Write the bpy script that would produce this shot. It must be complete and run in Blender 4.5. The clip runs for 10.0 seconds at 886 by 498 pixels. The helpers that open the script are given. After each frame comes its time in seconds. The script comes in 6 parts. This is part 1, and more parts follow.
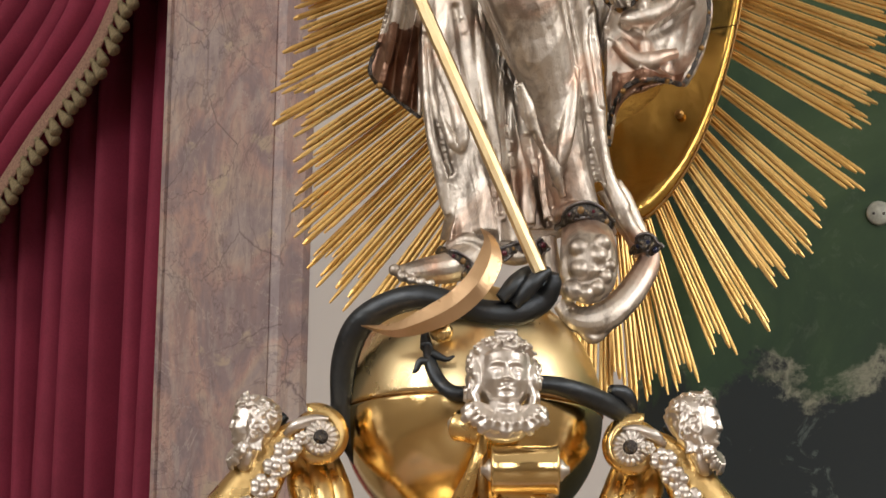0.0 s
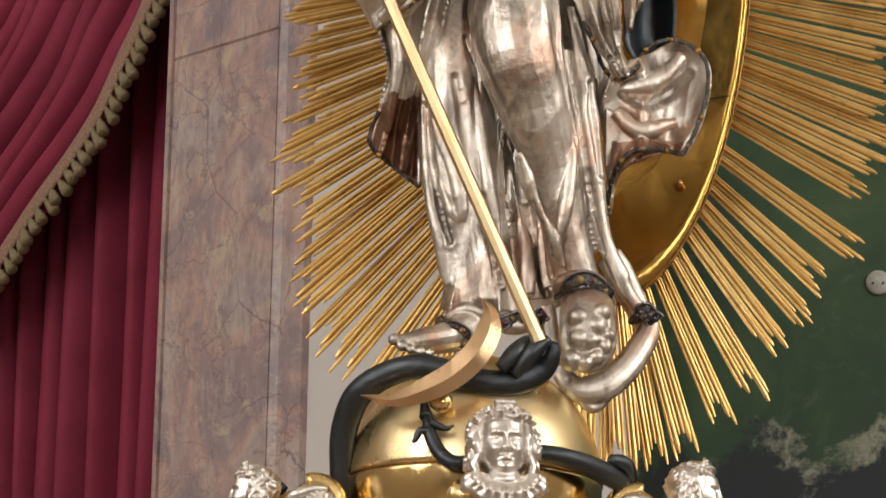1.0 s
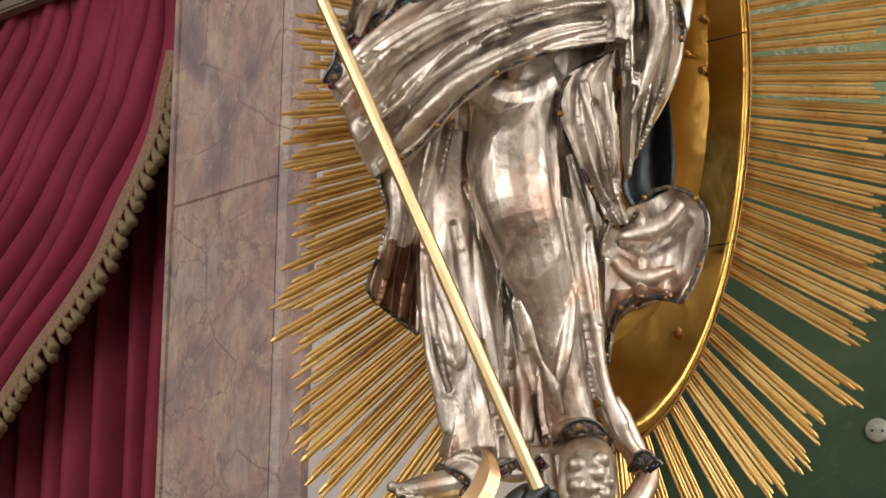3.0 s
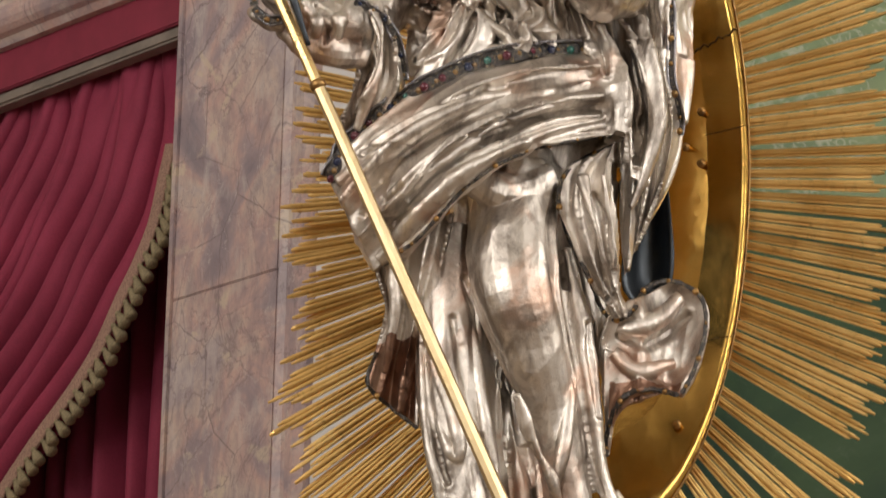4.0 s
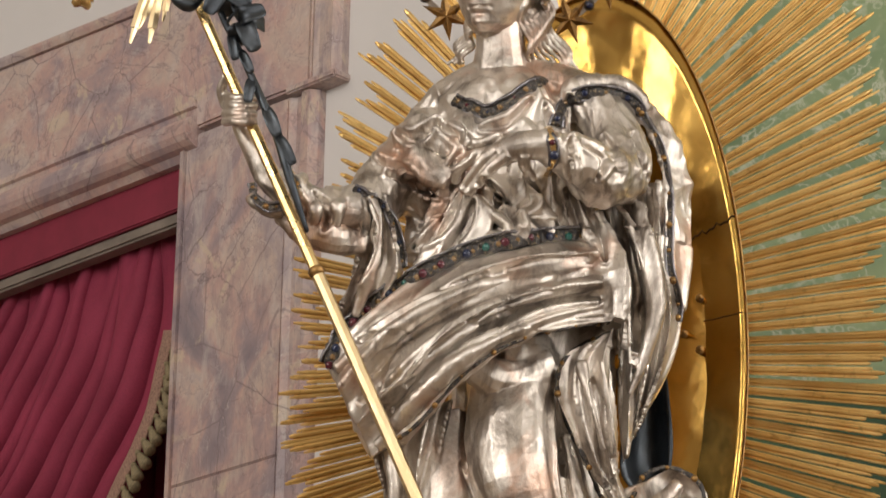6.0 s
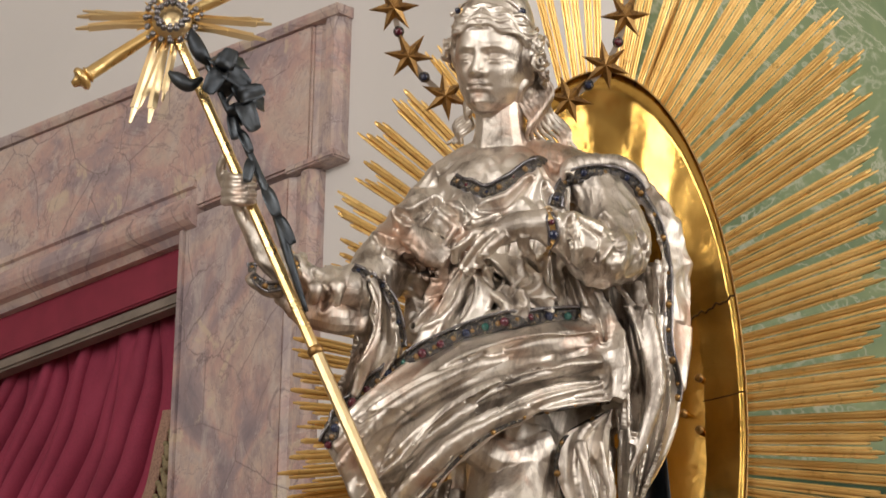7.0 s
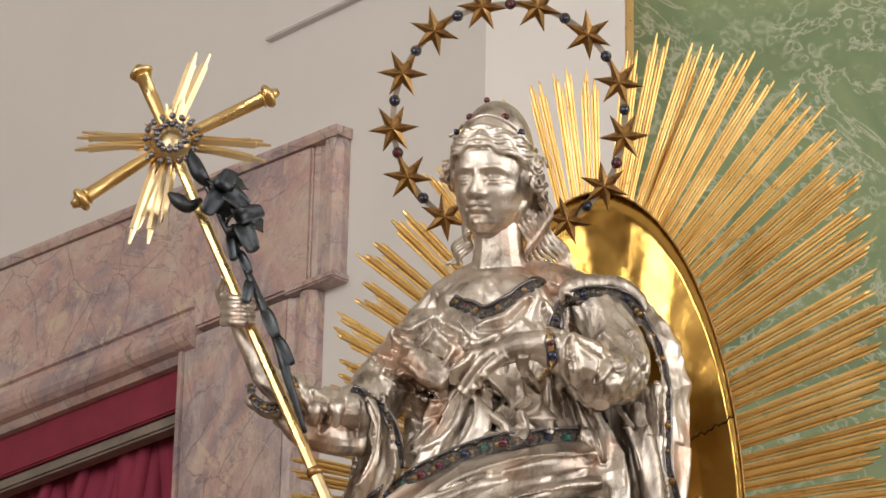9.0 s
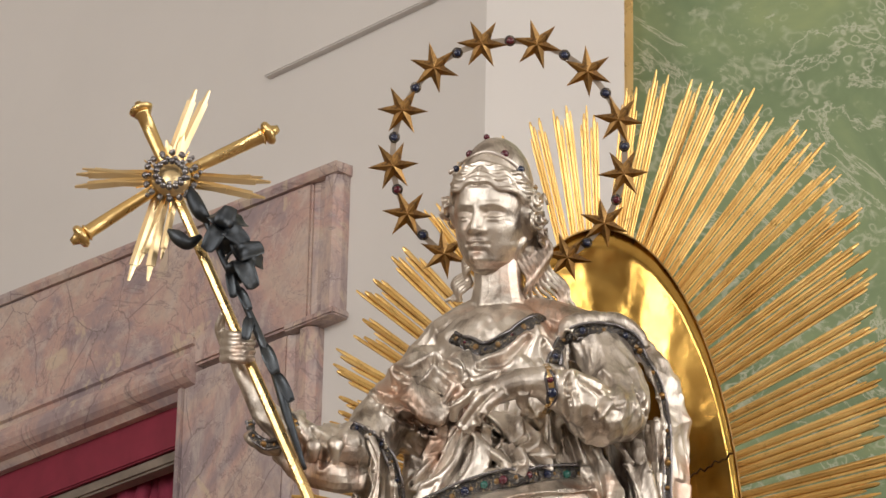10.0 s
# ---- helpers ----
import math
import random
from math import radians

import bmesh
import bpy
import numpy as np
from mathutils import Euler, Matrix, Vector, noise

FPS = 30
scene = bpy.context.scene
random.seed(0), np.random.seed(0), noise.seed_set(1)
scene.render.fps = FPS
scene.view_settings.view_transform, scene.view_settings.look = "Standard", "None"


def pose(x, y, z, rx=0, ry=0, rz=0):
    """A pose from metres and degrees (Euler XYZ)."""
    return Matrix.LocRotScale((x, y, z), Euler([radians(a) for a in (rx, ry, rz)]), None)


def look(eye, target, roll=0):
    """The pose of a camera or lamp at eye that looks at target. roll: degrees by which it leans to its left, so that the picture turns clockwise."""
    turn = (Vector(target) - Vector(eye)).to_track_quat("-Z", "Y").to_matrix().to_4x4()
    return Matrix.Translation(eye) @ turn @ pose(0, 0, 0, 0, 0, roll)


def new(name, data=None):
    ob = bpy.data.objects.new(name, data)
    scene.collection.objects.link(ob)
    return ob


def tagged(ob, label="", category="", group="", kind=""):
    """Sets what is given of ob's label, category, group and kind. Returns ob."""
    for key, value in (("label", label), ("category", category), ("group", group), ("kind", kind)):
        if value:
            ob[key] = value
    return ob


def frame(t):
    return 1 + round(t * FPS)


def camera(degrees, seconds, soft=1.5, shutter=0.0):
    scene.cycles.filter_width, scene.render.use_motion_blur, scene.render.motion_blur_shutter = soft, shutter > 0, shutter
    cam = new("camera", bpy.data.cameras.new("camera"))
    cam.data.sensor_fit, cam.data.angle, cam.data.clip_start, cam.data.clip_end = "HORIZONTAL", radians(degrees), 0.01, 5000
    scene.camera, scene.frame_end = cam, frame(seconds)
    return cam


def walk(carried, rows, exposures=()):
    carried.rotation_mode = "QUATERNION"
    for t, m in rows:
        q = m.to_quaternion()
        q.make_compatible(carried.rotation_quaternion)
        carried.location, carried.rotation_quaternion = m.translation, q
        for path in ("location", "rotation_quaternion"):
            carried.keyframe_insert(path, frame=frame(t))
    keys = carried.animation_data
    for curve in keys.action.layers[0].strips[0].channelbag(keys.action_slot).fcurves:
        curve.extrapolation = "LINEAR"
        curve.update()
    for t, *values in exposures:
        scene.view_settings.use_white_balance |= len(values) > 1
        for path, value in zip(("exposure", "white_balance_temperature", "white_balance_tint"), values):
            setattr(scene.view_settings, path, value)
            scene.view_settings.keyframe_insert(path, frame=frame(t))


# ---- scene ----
# A tripod at the foot of an altar: the camera stands still and tilts up along a silver statue.
EYE = Vector((0.0, 0.0, 1.6))
ARC = 6500.0
BASE = (pose(0, 0, 0, 90 + 19.5, 0, 0) @ pose(0, 0, 0, 0, 0, 1.15)).to_3x3()
cam = camera(13.755, 10.0, soft=1.5, shutter=0.5)
# seconds, tilt along the arc in millimetres
TILTS = [(0.0, -727), (0.5, -671), (1.0, -604), (1.5, -538), (2.0, -474), (2.5, -408), (3.0, -343), (3.5, -272), (4.0, -178),
         (4.5, -88), (5.0, 0), (5.5, 76), (6.0, 152), (6.5, 225), (7.0, 293), (7.5, 356), (8.0, 415), (8.5, 463), (9.0, 507),
         (9.5, 548), (10.0, 572)]


def stand(mm):
    a = math.degrees(mm / ARC)
    return Matrix.Translation(EYE) @ BASE.to_4x4() @ pose(0, 0, 0, a, 0, 0) @ pose(0, 0, 0, 0, -0.0085 * a, 0)


walk(cam, [(t, stand(mm)) for t, mm in TILTS], exposures=[(0.0, 0.0), (10.0, 0.0)])


def way(a, b):
    """The direction from the stand to a place of the layout: a to the right, b down, in millimetres along the arc."""
    v = (-286 - b) / ARC
    return BASE @ Vector(((a - 784) / ARC, math.sin(v), -math.cos(v)))


def spot(a, b, d=0.0, plane=6.2):
    """A place of the layout on the upright plane of the statue, d metres nearer than it."""
    w = way(a, b)
    return EYE + w * ((plane - d) / w.y)


def size(mm, b, d=0.0, plane=6.2):
    """True metres of a length given in millimetres on the arc."""
    return mm / ARC * (plane - d) / math.cos(math.radians(19.5) + (-286 - b) / ARC)


# ---------------------------------------------------------------- light
world = bpy.data.worlds.new("world")
scene.world = world
world.use_nodes = True
wn = world.node_tree.nodes
sky = wn.new("ShaderNodeTexSky")
sky.sky_type = "NISHITA"
sky.sun_disc = False
sky.sun_elevation = radians(40)
sky.sun_rotation = radians(200)
wn["Background"].inputs["Strength"].default_value = 0.1
world.node_tree.links.new(sky.outputs["Color"], wn["Background"].inputs["Color"])


def window_light(name, eye, target, wide, high, watts, colour=(1, 0.95, 0.895)):
    lamp = bpy.data.lights.new(name, "AREA")
    lamp.shape, lamp.size, lamp.size_y, lamp.energy, lamp.color = "RECTANGLE", wide, high, watts, colour
    ob = new(name, lamp)
    ob.matrix_world = look(eye, target)
    return ob


window_light("window_light", (-6.3, 0.5, 6.0), (0, 5.6, 4.0), 1.8, 4.5, 235)
window_light("window_light", (-6.3, 4.0, 6.0), (0, 6.2, 4.0), 1.8, 4.5, 45)
window_light("window_light", (6.3, 1.0, 6.0), (0, 5.6, 4.0), 1.8, 4.5, 190)
window_light("window_light", (6.3, 4.5, 6.0), (0, 5.8, 4.0), 1.8, 4.5, 120)
window_light("window_light", (-4.4, -7.3, 6.2), (0, 6, 3.6), 1.8, 4.5, 300)
window_light("window_light", (4.4, -7.3, 6.2), (0, 6, 3.6), 1.8, 4.5, 230)


# ---------------------------------------------------------------- materials
def nodes(name):
    m = bpy.data.materials.new(name)
    m.use_nodes = True
    t = m.node_tree
    return m, t, t.nodes["Principled BSDF"]


def add(t, kind, **values):
    n = t.nodes.new(kind)
    for key, v in values.items():
        n.inputs[key.replace("_", " ")].default_value = v
    return n


def coords(t, stretch=(1, 1, 1), turn=(0, 0, 0)):
    c = t.nodes.new("ShaderNodeTexCoord")
    m = t.nodes.new("ShaderNodeMapping")
    m.inputs["Scale"].default_value = stretch
    m.inputs["Rotation"].default_value = turn
    t.links.new(c.outputs["Object"], m.inputs["Vector"])
    return m.outputs["Vector"]


def noise_tex(t, vec, scale, detail=6, rough=0.6, distort=0.0):
    n = add(t, "ShaderNodeTexNoise", Scale=scale, Detail=detail, Roughness=rough, Distortion=distort)
    t.links.new(vec, n.inputs["Vector"])
    return n.outputs["Fac"]


def ramp(t, fac, stops):
    r = t.nodes.new("ShaderNodeValToRGB")
    e = r.color_ramp.elements
    while len(e) < len(stops):
        e.new(0.5)
    for s, (p, c) in zip(e, stops):
        s.position = p
        s.color = (*c, 1) if len(c) == 3 else (c[0], c[0], c[0], 1)
    t.links.new(fac, r.inputs["Fac"])
    return r.outputs["Color"]


def mix(t, fac, a, b, kind="MIX"):
    m = t.nodes.new("ShaderNodeMix")
    m.data_type, m.blend_type = "RGBA", kind
    if isinstance(fac, float):
        m.inputs[0].default_value = fac
    else:
        t.links.new(fac, m.inputs[0])
    for sock, v in ((m.inputs[6], a), (m.inputs[7], b)):
        if isinstance(v, tuple):
            sock.default_value = (*v, 1)
        else:
            t.links.new(v, sock)
    return m.outputs[2]


def relief(t, bsdf, fac, strength, depth):
    b = add(t, "ShaderNodeBump", Strength=strength, Distance=depth)
    t.links.new(fac, b.inputs["Height"])
    old = bsdf.inputs["Normal"].links
    if old:
        t.links.new(old[0].from_socket, b.inputs["Normal"])
    t.links.new(b.outputs["Normal"], bsdf.inputs["Normal"])


def metal(name, clean, worn, dark, rough=(0.18, 0.42), grain=60, dents=0.4, patch=7.0, fleck=0.55, dent_scale=26, stain=None, smudge=None, vary=False):
    """Beaten metal: tarnish in patches, fine scratches, shallow dents."""
    m, t, s = nodes(name)
    v = coords(t)
    big, fine = noise_tex(t, v, patch, 5), noise_tex(t, v, grain, 8, 0.7)
    col = mix(t, ramp(t, big, [(0.35, (0,)), (0.7, (1,))]), clean, worn)
    col = mix(t, ramp(t, fine, [(fleck, (0,)), (fleck + 0.18, (1,))]), col, dark)
    if stain:
        col = mix(t, ramp(t, noise_tex(t, v, 4.3, 6, 0.6, 0.6), [(0.54, (0,)), (0.64, (0.75,))]), col, stain)
    if smudge:
        col = mix(t, ramp(t, noise_tex(t, coords(t, (1, 1, 0.5)), 13, 8, 0.68, 0.7), [(0.49, (0,)), (0.61, (0.72,))]), col, smudge)
    t.links.new(col, s.inputs["Base Color"])
    s.inputs["Metallic"].default_value = 1.0
    t.links.new(ramp(t, noise_tex(t, v, patch * 3, 6), [(0.3, (rough[0],)), (0.75, (rough[1],))]), s.inputs["Roughness"])
    if vary:
        info = t.nodes.new("ShaderNodeObjectInfo")
        col2 = mix(t, ramp(t, info.outputs["Random"], [(0.0, (0.0,)), (1.0, (0.55,))]), col, worn)
        t.links.new(col2, s.inputs["Base Color"])
    relief(t, s, noise_tex(t, v, dent_scale, 3), dents, 0.006)
    relief(t, s, fine, 0.12, 0.002)
    return m


def plain(name, colour, rough=0.6, metallic=0.0, vary=0.25, scale=30, bump=0.15):
    m, t, s = nodes(name)
    v = coords(t)
    n = noise_tex(t, v, scale, 6)
    lo = tuple(c * (1 - vary) for c in colour)
    hi = tuple(min(1, c * (1 + vary)) for c in colour)
    t.links.new(ramp(t, n, [(0.3, lo), (0.7, hi)]), s.inputs["Base Color"])
    s.inputs["Roughness"].default_value = rough
    s.inputs["Metallic"].default_value = metallic
    relief(t, s, n, bump, 0.003)
    return m


silver = metal("tarnished_silver", (0.82, 0.77, 0.71), (0.68, 0.615, 0.545), (0.46, 0.385, 0.32), (0.35, 0.54), 90, 0.4, 6, 0.58, 36, stain=(0.58, 0.35, 0.24), smudge=(0.24, 0.2, 0.17))
cast_silver = metal("cast_silver", (0.86, 0.82, 0.78), (0.74, 0.68, 0.63), (0.45, 0.4, 0.36), (0.3, 0.46), 120, 0.3, 12, 0.62)
gilt = metal("gilded_metal", (0.9, 0.67, 0.32), (0.78, 0.53, 0.21), (0.42, 0.25, 0.08), (0.2, 0.4), 80, 0.25, 6, 0.64)
ball_gold = metal("polished_gilt", (0.96, 0.74, 0.38), (0.9, 0.66, 0.3), (0.6, 0.42, 0.18), (0.1, 0.2), 90, 0.1, 5, 0.7, 5)
satin_gold = metal("satin_gilt", (0.96, 0.78, 0.46), (0.9, 0.7, 0.37), (0.66, 0.47, 0.22), (0.24, 0.4), 90, 0.12, 5, 0.7, 6)
plate_gold = metal("polished_gold_plate", (0.72, 0.45, 0.12), (0.58, 0.34, 0.08), (0.34, 0.19, 0.05), (0.13, 0.28), 70, 0.4, 7, 0.62, 10)
ray_gold = metal("gilded_ray", (0.93, 0.67, 0.28), (0.74, 0.46, 0.15), (0.4, 0.22, 0.06), (0.3, 0.48), 60, 0.2, 9, 0.56, vary=True)
copper = metal("bare_copper_lining", (0.4, 0.25, 0.18), (0.26, 0.15, 0.11), (0.1, 0.07, 0.06), (0.3, 0.5), 70, 0.4, 9, 0.54)
star_gold = metal("old_gilt", (0.52, 0.32, 0.12), (0.3, 0.17, 0.07), (0.13, 0.08, 0.05), (0.34, 0.52), 70, 0.35, 22, 0.5)
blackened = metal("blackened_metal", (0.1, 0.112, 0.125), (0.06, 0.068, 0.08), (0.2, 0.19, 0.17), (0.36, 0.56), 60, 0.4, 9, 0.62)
dark_joint = metal("dark_joint", (0.12, 0.07, 0.03), (0.07, 0.04, 0.02), (0.04, 0.02, 0.01), (0.4, 0.6), 80, 0.2, 16, 0.58)
pewter = metal("pewter", (0.3, 0.29, 0.3), (0.18, 0.17, 0.19), (0.45, 0.42, 0.38), (0.25, 0.4), 120, 0.2, 20, 0.6)
iron = metal("dark_trim", (0.11, 0.105, 0.105), (0.07, 0.065, 0.065), (0.5, 0.4, 0.24), (0.3, 0.5), 170, 1.0, 24, 0.53, 140)


def stone(name, cols, vein, scale, rough=0.35, vein_width=0.02, blotch=None):
    m, t, s = nodes(name)
    v = coords(t)
    col = ramp(t, noise_tex(t, v, scale, 9, 0.62, 0.9), cols)
    if blotch:
        col = mix(t, ramp(t, noise_tex(t, v, blotch[1], 8, 0.66, 0.5), [(blotch[2], (0,)), (blotch[2] + 0.05, (0.75,))]), col, blotch[0])
    w = noise_tex(t, v, scale * 0.8, 7, 0.6, 1.6)
    line = ramp(t, w, [(0.5 - vein_width, (0,)), (0.5, (0.55,)), (0.5 + vein_width, (0,))])
    col = mix(t, line, col, vein)
    speck = noise_tex(t, v, scale * 14, 4, 0.7)
    col = mix(t, ramp(t, speck, [(0.5, (0,)), (0.75, (0.35,))]), col, vein)
    t.links.new(col, s.inputs["Base Color"])
    s.inputs["Roughness"].default_value = rough
    relief(t, s, speck, 0.05, 0.002)
    return m


def marble_mat(name, upright):
    """Breccia-like pink marble: broad clouds, fine mottling, beige patches, thin dark cracks."""
    m, t, s = nodes(name)
    v = coords(t)
    w = coords(t, (1.0, 1.0, 0.38) if upright else (1, 1, 1))
    col = ramp(t, noise_tex(t, v, 3.4 if upright else 2.3, 8, 0.62, 0.8), [(0.32, (0.23, 0.2, 0.23)), (0.41, (0.38, 0.3, 0.315)), (0.48, (0.55, 0.37, 0.33)), (0.55, (0.58, 0.46, 0.4)), (0.62, (0.44, 0.37, 0.38)), (0.72, (0.58, 0.49, 0.43))])
    col = mix(t, ramp(t, noise_tex(t, w, 26, 8, 0.7, 0.5), [(0.42, (0,)), (0.62, (0.65 if upright else 0.3,))]), col, (0.3, 0.235, 0.25))
    col = mix(t, ramp(t, noise_tex(t, w, 17, 7, 0.65, 0.4), [(0.52, (0,)), (0.66, (0.55,))]), col, (0.62, 0.55, 0.52))
    col = mix(t, ramp(t, noise_tex(t, v, 6.5, 7, 0.6, 0.6), [(0.6, (0,)), (0.64, (0.7,))]), col, (0.62, 0.52, 0.4))
    for scale, wd, c in ((2.6, 0.009, (0.2, 0.15, 0.16)), (5.5, 0.006, (0.24, 0.17, 0.18)), (3.8, 0.004, (0.66, 0.58, 0.54))):
        n = noise_tex(t, v, scale, 6, 0.6, 1.2)
        col = mix(t, ramp(t, n, [(0.5 - wd, (0,)), (0.5, (0.6,)), (0.5 + wd, (0,))]), col, c)
    bent = mix(t, 0.12, v, noise_tex(t, v, 6, 5), "ADD")
    crack = t.nodes.new("ShaderNodeTexVoronoi")
    crack.feature = "DISTANCE_TO_EDGE"
    crack.inputs["Scale"].default_value = 5.0
    t.links.new(bent, crack.inputs["Vector"])
    torn = ramp(t, noise_tex(t, v, 3.0, 4), [(0.42, (0,)), (0.55, (0.9,))])
    col = mix(t, mix(t, 1.0, ramp(t, crack.outputs["Distance"], [(0.0, (1,)), (0.012, (0,))]), torn, "MULTIPLY"), col, (0.2, 0.15, 0.16))
    speck = noise_tex(t, v, 90, 4, 0.7)
    col = mix(t, ramp(t, speck, [(0.55, (0,)), (0.75, (0.4,))]), col, (0.25, 0.19, 0.2))
    t.links.new(col, s.inputs["Base Color"])
    s.inputs["Roughness"].default_value = 0.42
    relief(t, s, speck, 0.06, 0.002)
    return m


marble = marble_mat("pink_grey_marble", True)
lintel_marble = marble_mat("clouded_pink_marble", False)


def green_mat():
    """Green stucco, toned lighter for the light above, with pale bubbly rings and drifting veins."""
    m, t, s = nodes("lit_green_stucco_marble")
    v = coords(t)
    col = ramp(t, noise_tex(t, v, 3.0, 8, 0.6, 0.9), [(0.3, (0.13, 0.19, 0.1)), (0.5, (0.19, 0.26, 0.14)), (0.65, (0.24, 0.31, 0.16)), (0.8, (0.33, 0.38, 0.18))])
    bend = t.nodes.new("ShaderNodeTexNoise")
    bend.inputs["Scale"].default_value = 14
    t.links.new(v, bend.inputs["Vector"])
    shift = mix(t, 0.06, v, bend.outputs["Color"], "ADD")
    for scale, lo, hi, cover, tone in ((34, 0.3, 0.42, 0.5, 0.75), (16, 0.34, 0.42, 0.54, 0.6)):
        cell = t.nodes.new("ShaderNodeTexVoronoi")
        cell.inputs["Scale"].default_value = scale
        t.links.new(shift, cell.inputs["Vector"])
        ring = ramp(t, cell.outputs["Distance"], [(lo - 0.06, (0,)), ((lo + hi) / 2, (tone,)), (hi + 0.06, (0,))])
        mask = ramp(t, noise_tex(t, v, 4.5 if scale > 20 else 3.1, 6, 0.65), [(cover - 0.03, (0,)), (cover + 0.07, (1,))])
        col = mix(t, mix(t, 1.0, ring, mask, "MULTIPLY"), col, (0.5, 0.52, 0.4))
    drift = noise_tex(t, v, 2.4, 8, 0.62, 2.0)
    col = mix(t, ramp(t, drift, [(0.485, (0,)), (0.5, (0.7,)), (0.515, (0,))]), col, (0.55, 0.55, 0.44))
    col = mix(t, ramp(t, noise_tex(t, v, 11, 8, 0.7, 0.8), [(0.58, (0,)), (0.64, (0.6,))]), col, (0.46, 0.48, 0.36))
    t.links.new(col, s.inputs["Base Color"])
    s.inputs["Roughness"].default_value = 0.3
    return m


green = green_mat()


def shaded_green_mat():
    """The panel's lower green, its shade painted in as a deeper tone; foot blackened, with pale ragged loss along the
    border.
    """
    m, t, s = nodes("shaded_green_marble")
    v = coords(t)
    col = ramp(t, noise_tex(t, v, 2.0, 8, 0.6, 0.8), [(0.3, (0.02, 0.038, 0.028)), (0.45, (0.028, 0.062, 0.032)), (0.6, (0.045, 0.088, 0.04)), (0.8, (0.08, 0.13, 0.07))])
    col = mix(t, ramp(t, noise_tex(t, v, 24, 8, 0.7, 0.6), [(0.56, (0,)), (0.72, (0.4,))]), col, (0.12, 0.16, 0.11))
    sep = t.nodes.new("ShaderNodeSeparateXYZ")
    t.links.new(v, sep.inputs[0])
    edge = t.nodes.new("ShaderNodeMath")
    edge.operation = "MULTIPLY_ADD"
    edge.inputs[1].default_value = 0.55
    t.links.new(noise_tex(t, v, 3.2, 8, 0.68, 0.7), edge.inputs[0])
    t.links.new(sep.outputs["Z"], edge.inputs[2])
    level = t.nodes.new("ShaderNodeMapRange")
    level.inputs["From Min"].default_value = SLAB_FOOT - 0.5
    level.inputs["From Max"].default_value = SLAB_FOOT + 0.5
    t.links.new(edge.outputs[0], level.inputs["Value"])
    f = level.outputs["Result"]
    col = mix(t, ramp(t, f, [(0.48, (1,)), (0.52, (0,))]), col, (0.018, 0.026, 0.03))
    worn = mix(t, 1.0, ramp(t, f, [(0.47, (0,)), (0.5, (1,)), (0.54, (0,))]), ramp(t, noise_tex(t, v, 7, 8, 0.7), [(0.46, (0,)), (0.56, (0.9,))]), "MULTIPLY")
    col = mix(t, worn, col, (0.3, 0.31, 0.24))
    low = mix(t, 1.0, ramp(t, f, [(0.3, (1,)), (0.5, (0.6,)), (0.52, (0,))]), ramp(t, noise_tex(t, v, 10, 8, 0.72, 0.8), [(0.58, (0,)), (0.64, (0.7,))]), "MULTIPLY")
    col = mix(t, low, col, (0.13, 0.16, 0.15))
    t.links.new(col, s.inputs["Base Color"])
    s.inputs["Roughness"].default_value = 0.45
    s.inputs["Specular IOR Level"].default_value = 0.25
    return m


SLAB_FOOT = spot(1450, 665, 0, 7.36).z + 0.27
shaded_green = shaded_green_mat()


def plaster_mat(name, colour, vary=0.05):
    m, t, s = nodes(name)
    v = coords(t)
    a, b = noise_tex(t, v, 0.9, 5), noise_tex(t, v, 60, 5, 0.7)
    col = ramp(t, a, [(0.3, tuple(c * (1 - vary) for c in colour)), (0.7, tuple(min(1, c * (1 + vary)) for c in colour))])
    t.links.new(col, s.inputs["Base Color"])
    s.inputs["Roughness"].default_value = 0.85
    relief(t, s, b, 0.08, 0.002)
    return m


plaster = plaster_mat("grey_white_plaster", (0.68, 0.66, 0.65))
ceiling_plaster = plaster_mat("ceiling_plaster", (0.78, 0.74, 0.68))
room_plaster = plaster_mat("church_plaster", (0.42, 0.36, 0.29))


def velvet_mat():
    m, t, s = nodes("crimson_velvet")
    v = coords(t)
    n = noise_tex(t, v, 5, 5)
    f = noise_tex(t, v, 240, 3, 0.8)
    col = ramp(t, n, [(0.3, (0.22, 0.018, 0.05)), (0.7, (0.31, 0.03, 0.075))])
    col = mix(t, ramp(t, f, [(0.45, (0,)), (0.7, (0.35,))]), col, (0.1, 0.006, 0.02))
    t.links.new(col, s.inputs["Base Color"])
    s.inputs["Roughness"].default_value = 0.8
    s.inputs["Sheen Weight"].default_value = 0.1
    s.inputs["Sheen Roughness"].default_value = 0.4
    s.inputs["Sheen Tint"].default_value = (0.75, 0.25, 0.4, 1)
    relief(t, s, f, 0.2, 0.001)
    return m


velvet = velvet_mat()
board_red = plain("red_painted_board", (0.22, 0.02, 0.045), 0.7, 0, 0.12, 12, 0.1)
fringe_mat = plain("olive_gold_fringe", (0.25, 0.2, 0.115), 0.8, 0, 0.3, 160, 0.4)
braid_mat = plain("dull_rose_braid", (0.33, 0.2, 0.15), 0.85, 0, 0.4, 200, 0.5)
rail_wood = plain("grey_brown_wood", (0.2, 0.165, 0.14), 0.6, 0, 0.25, 14, 0.15)
# near-black colour that stands in for shade behind the doorway
shade_dark = plain("doorway_shade", (0.05, 0.035, 0.03), 0.7)
floor_mat = stone("floor_stone", [(0.3, (0.22, 0.16, 0.11)), (0.7, (0.31, 0.23, 0.15))], (0.18, 0.13, 0.09), 1.5, 0.4)


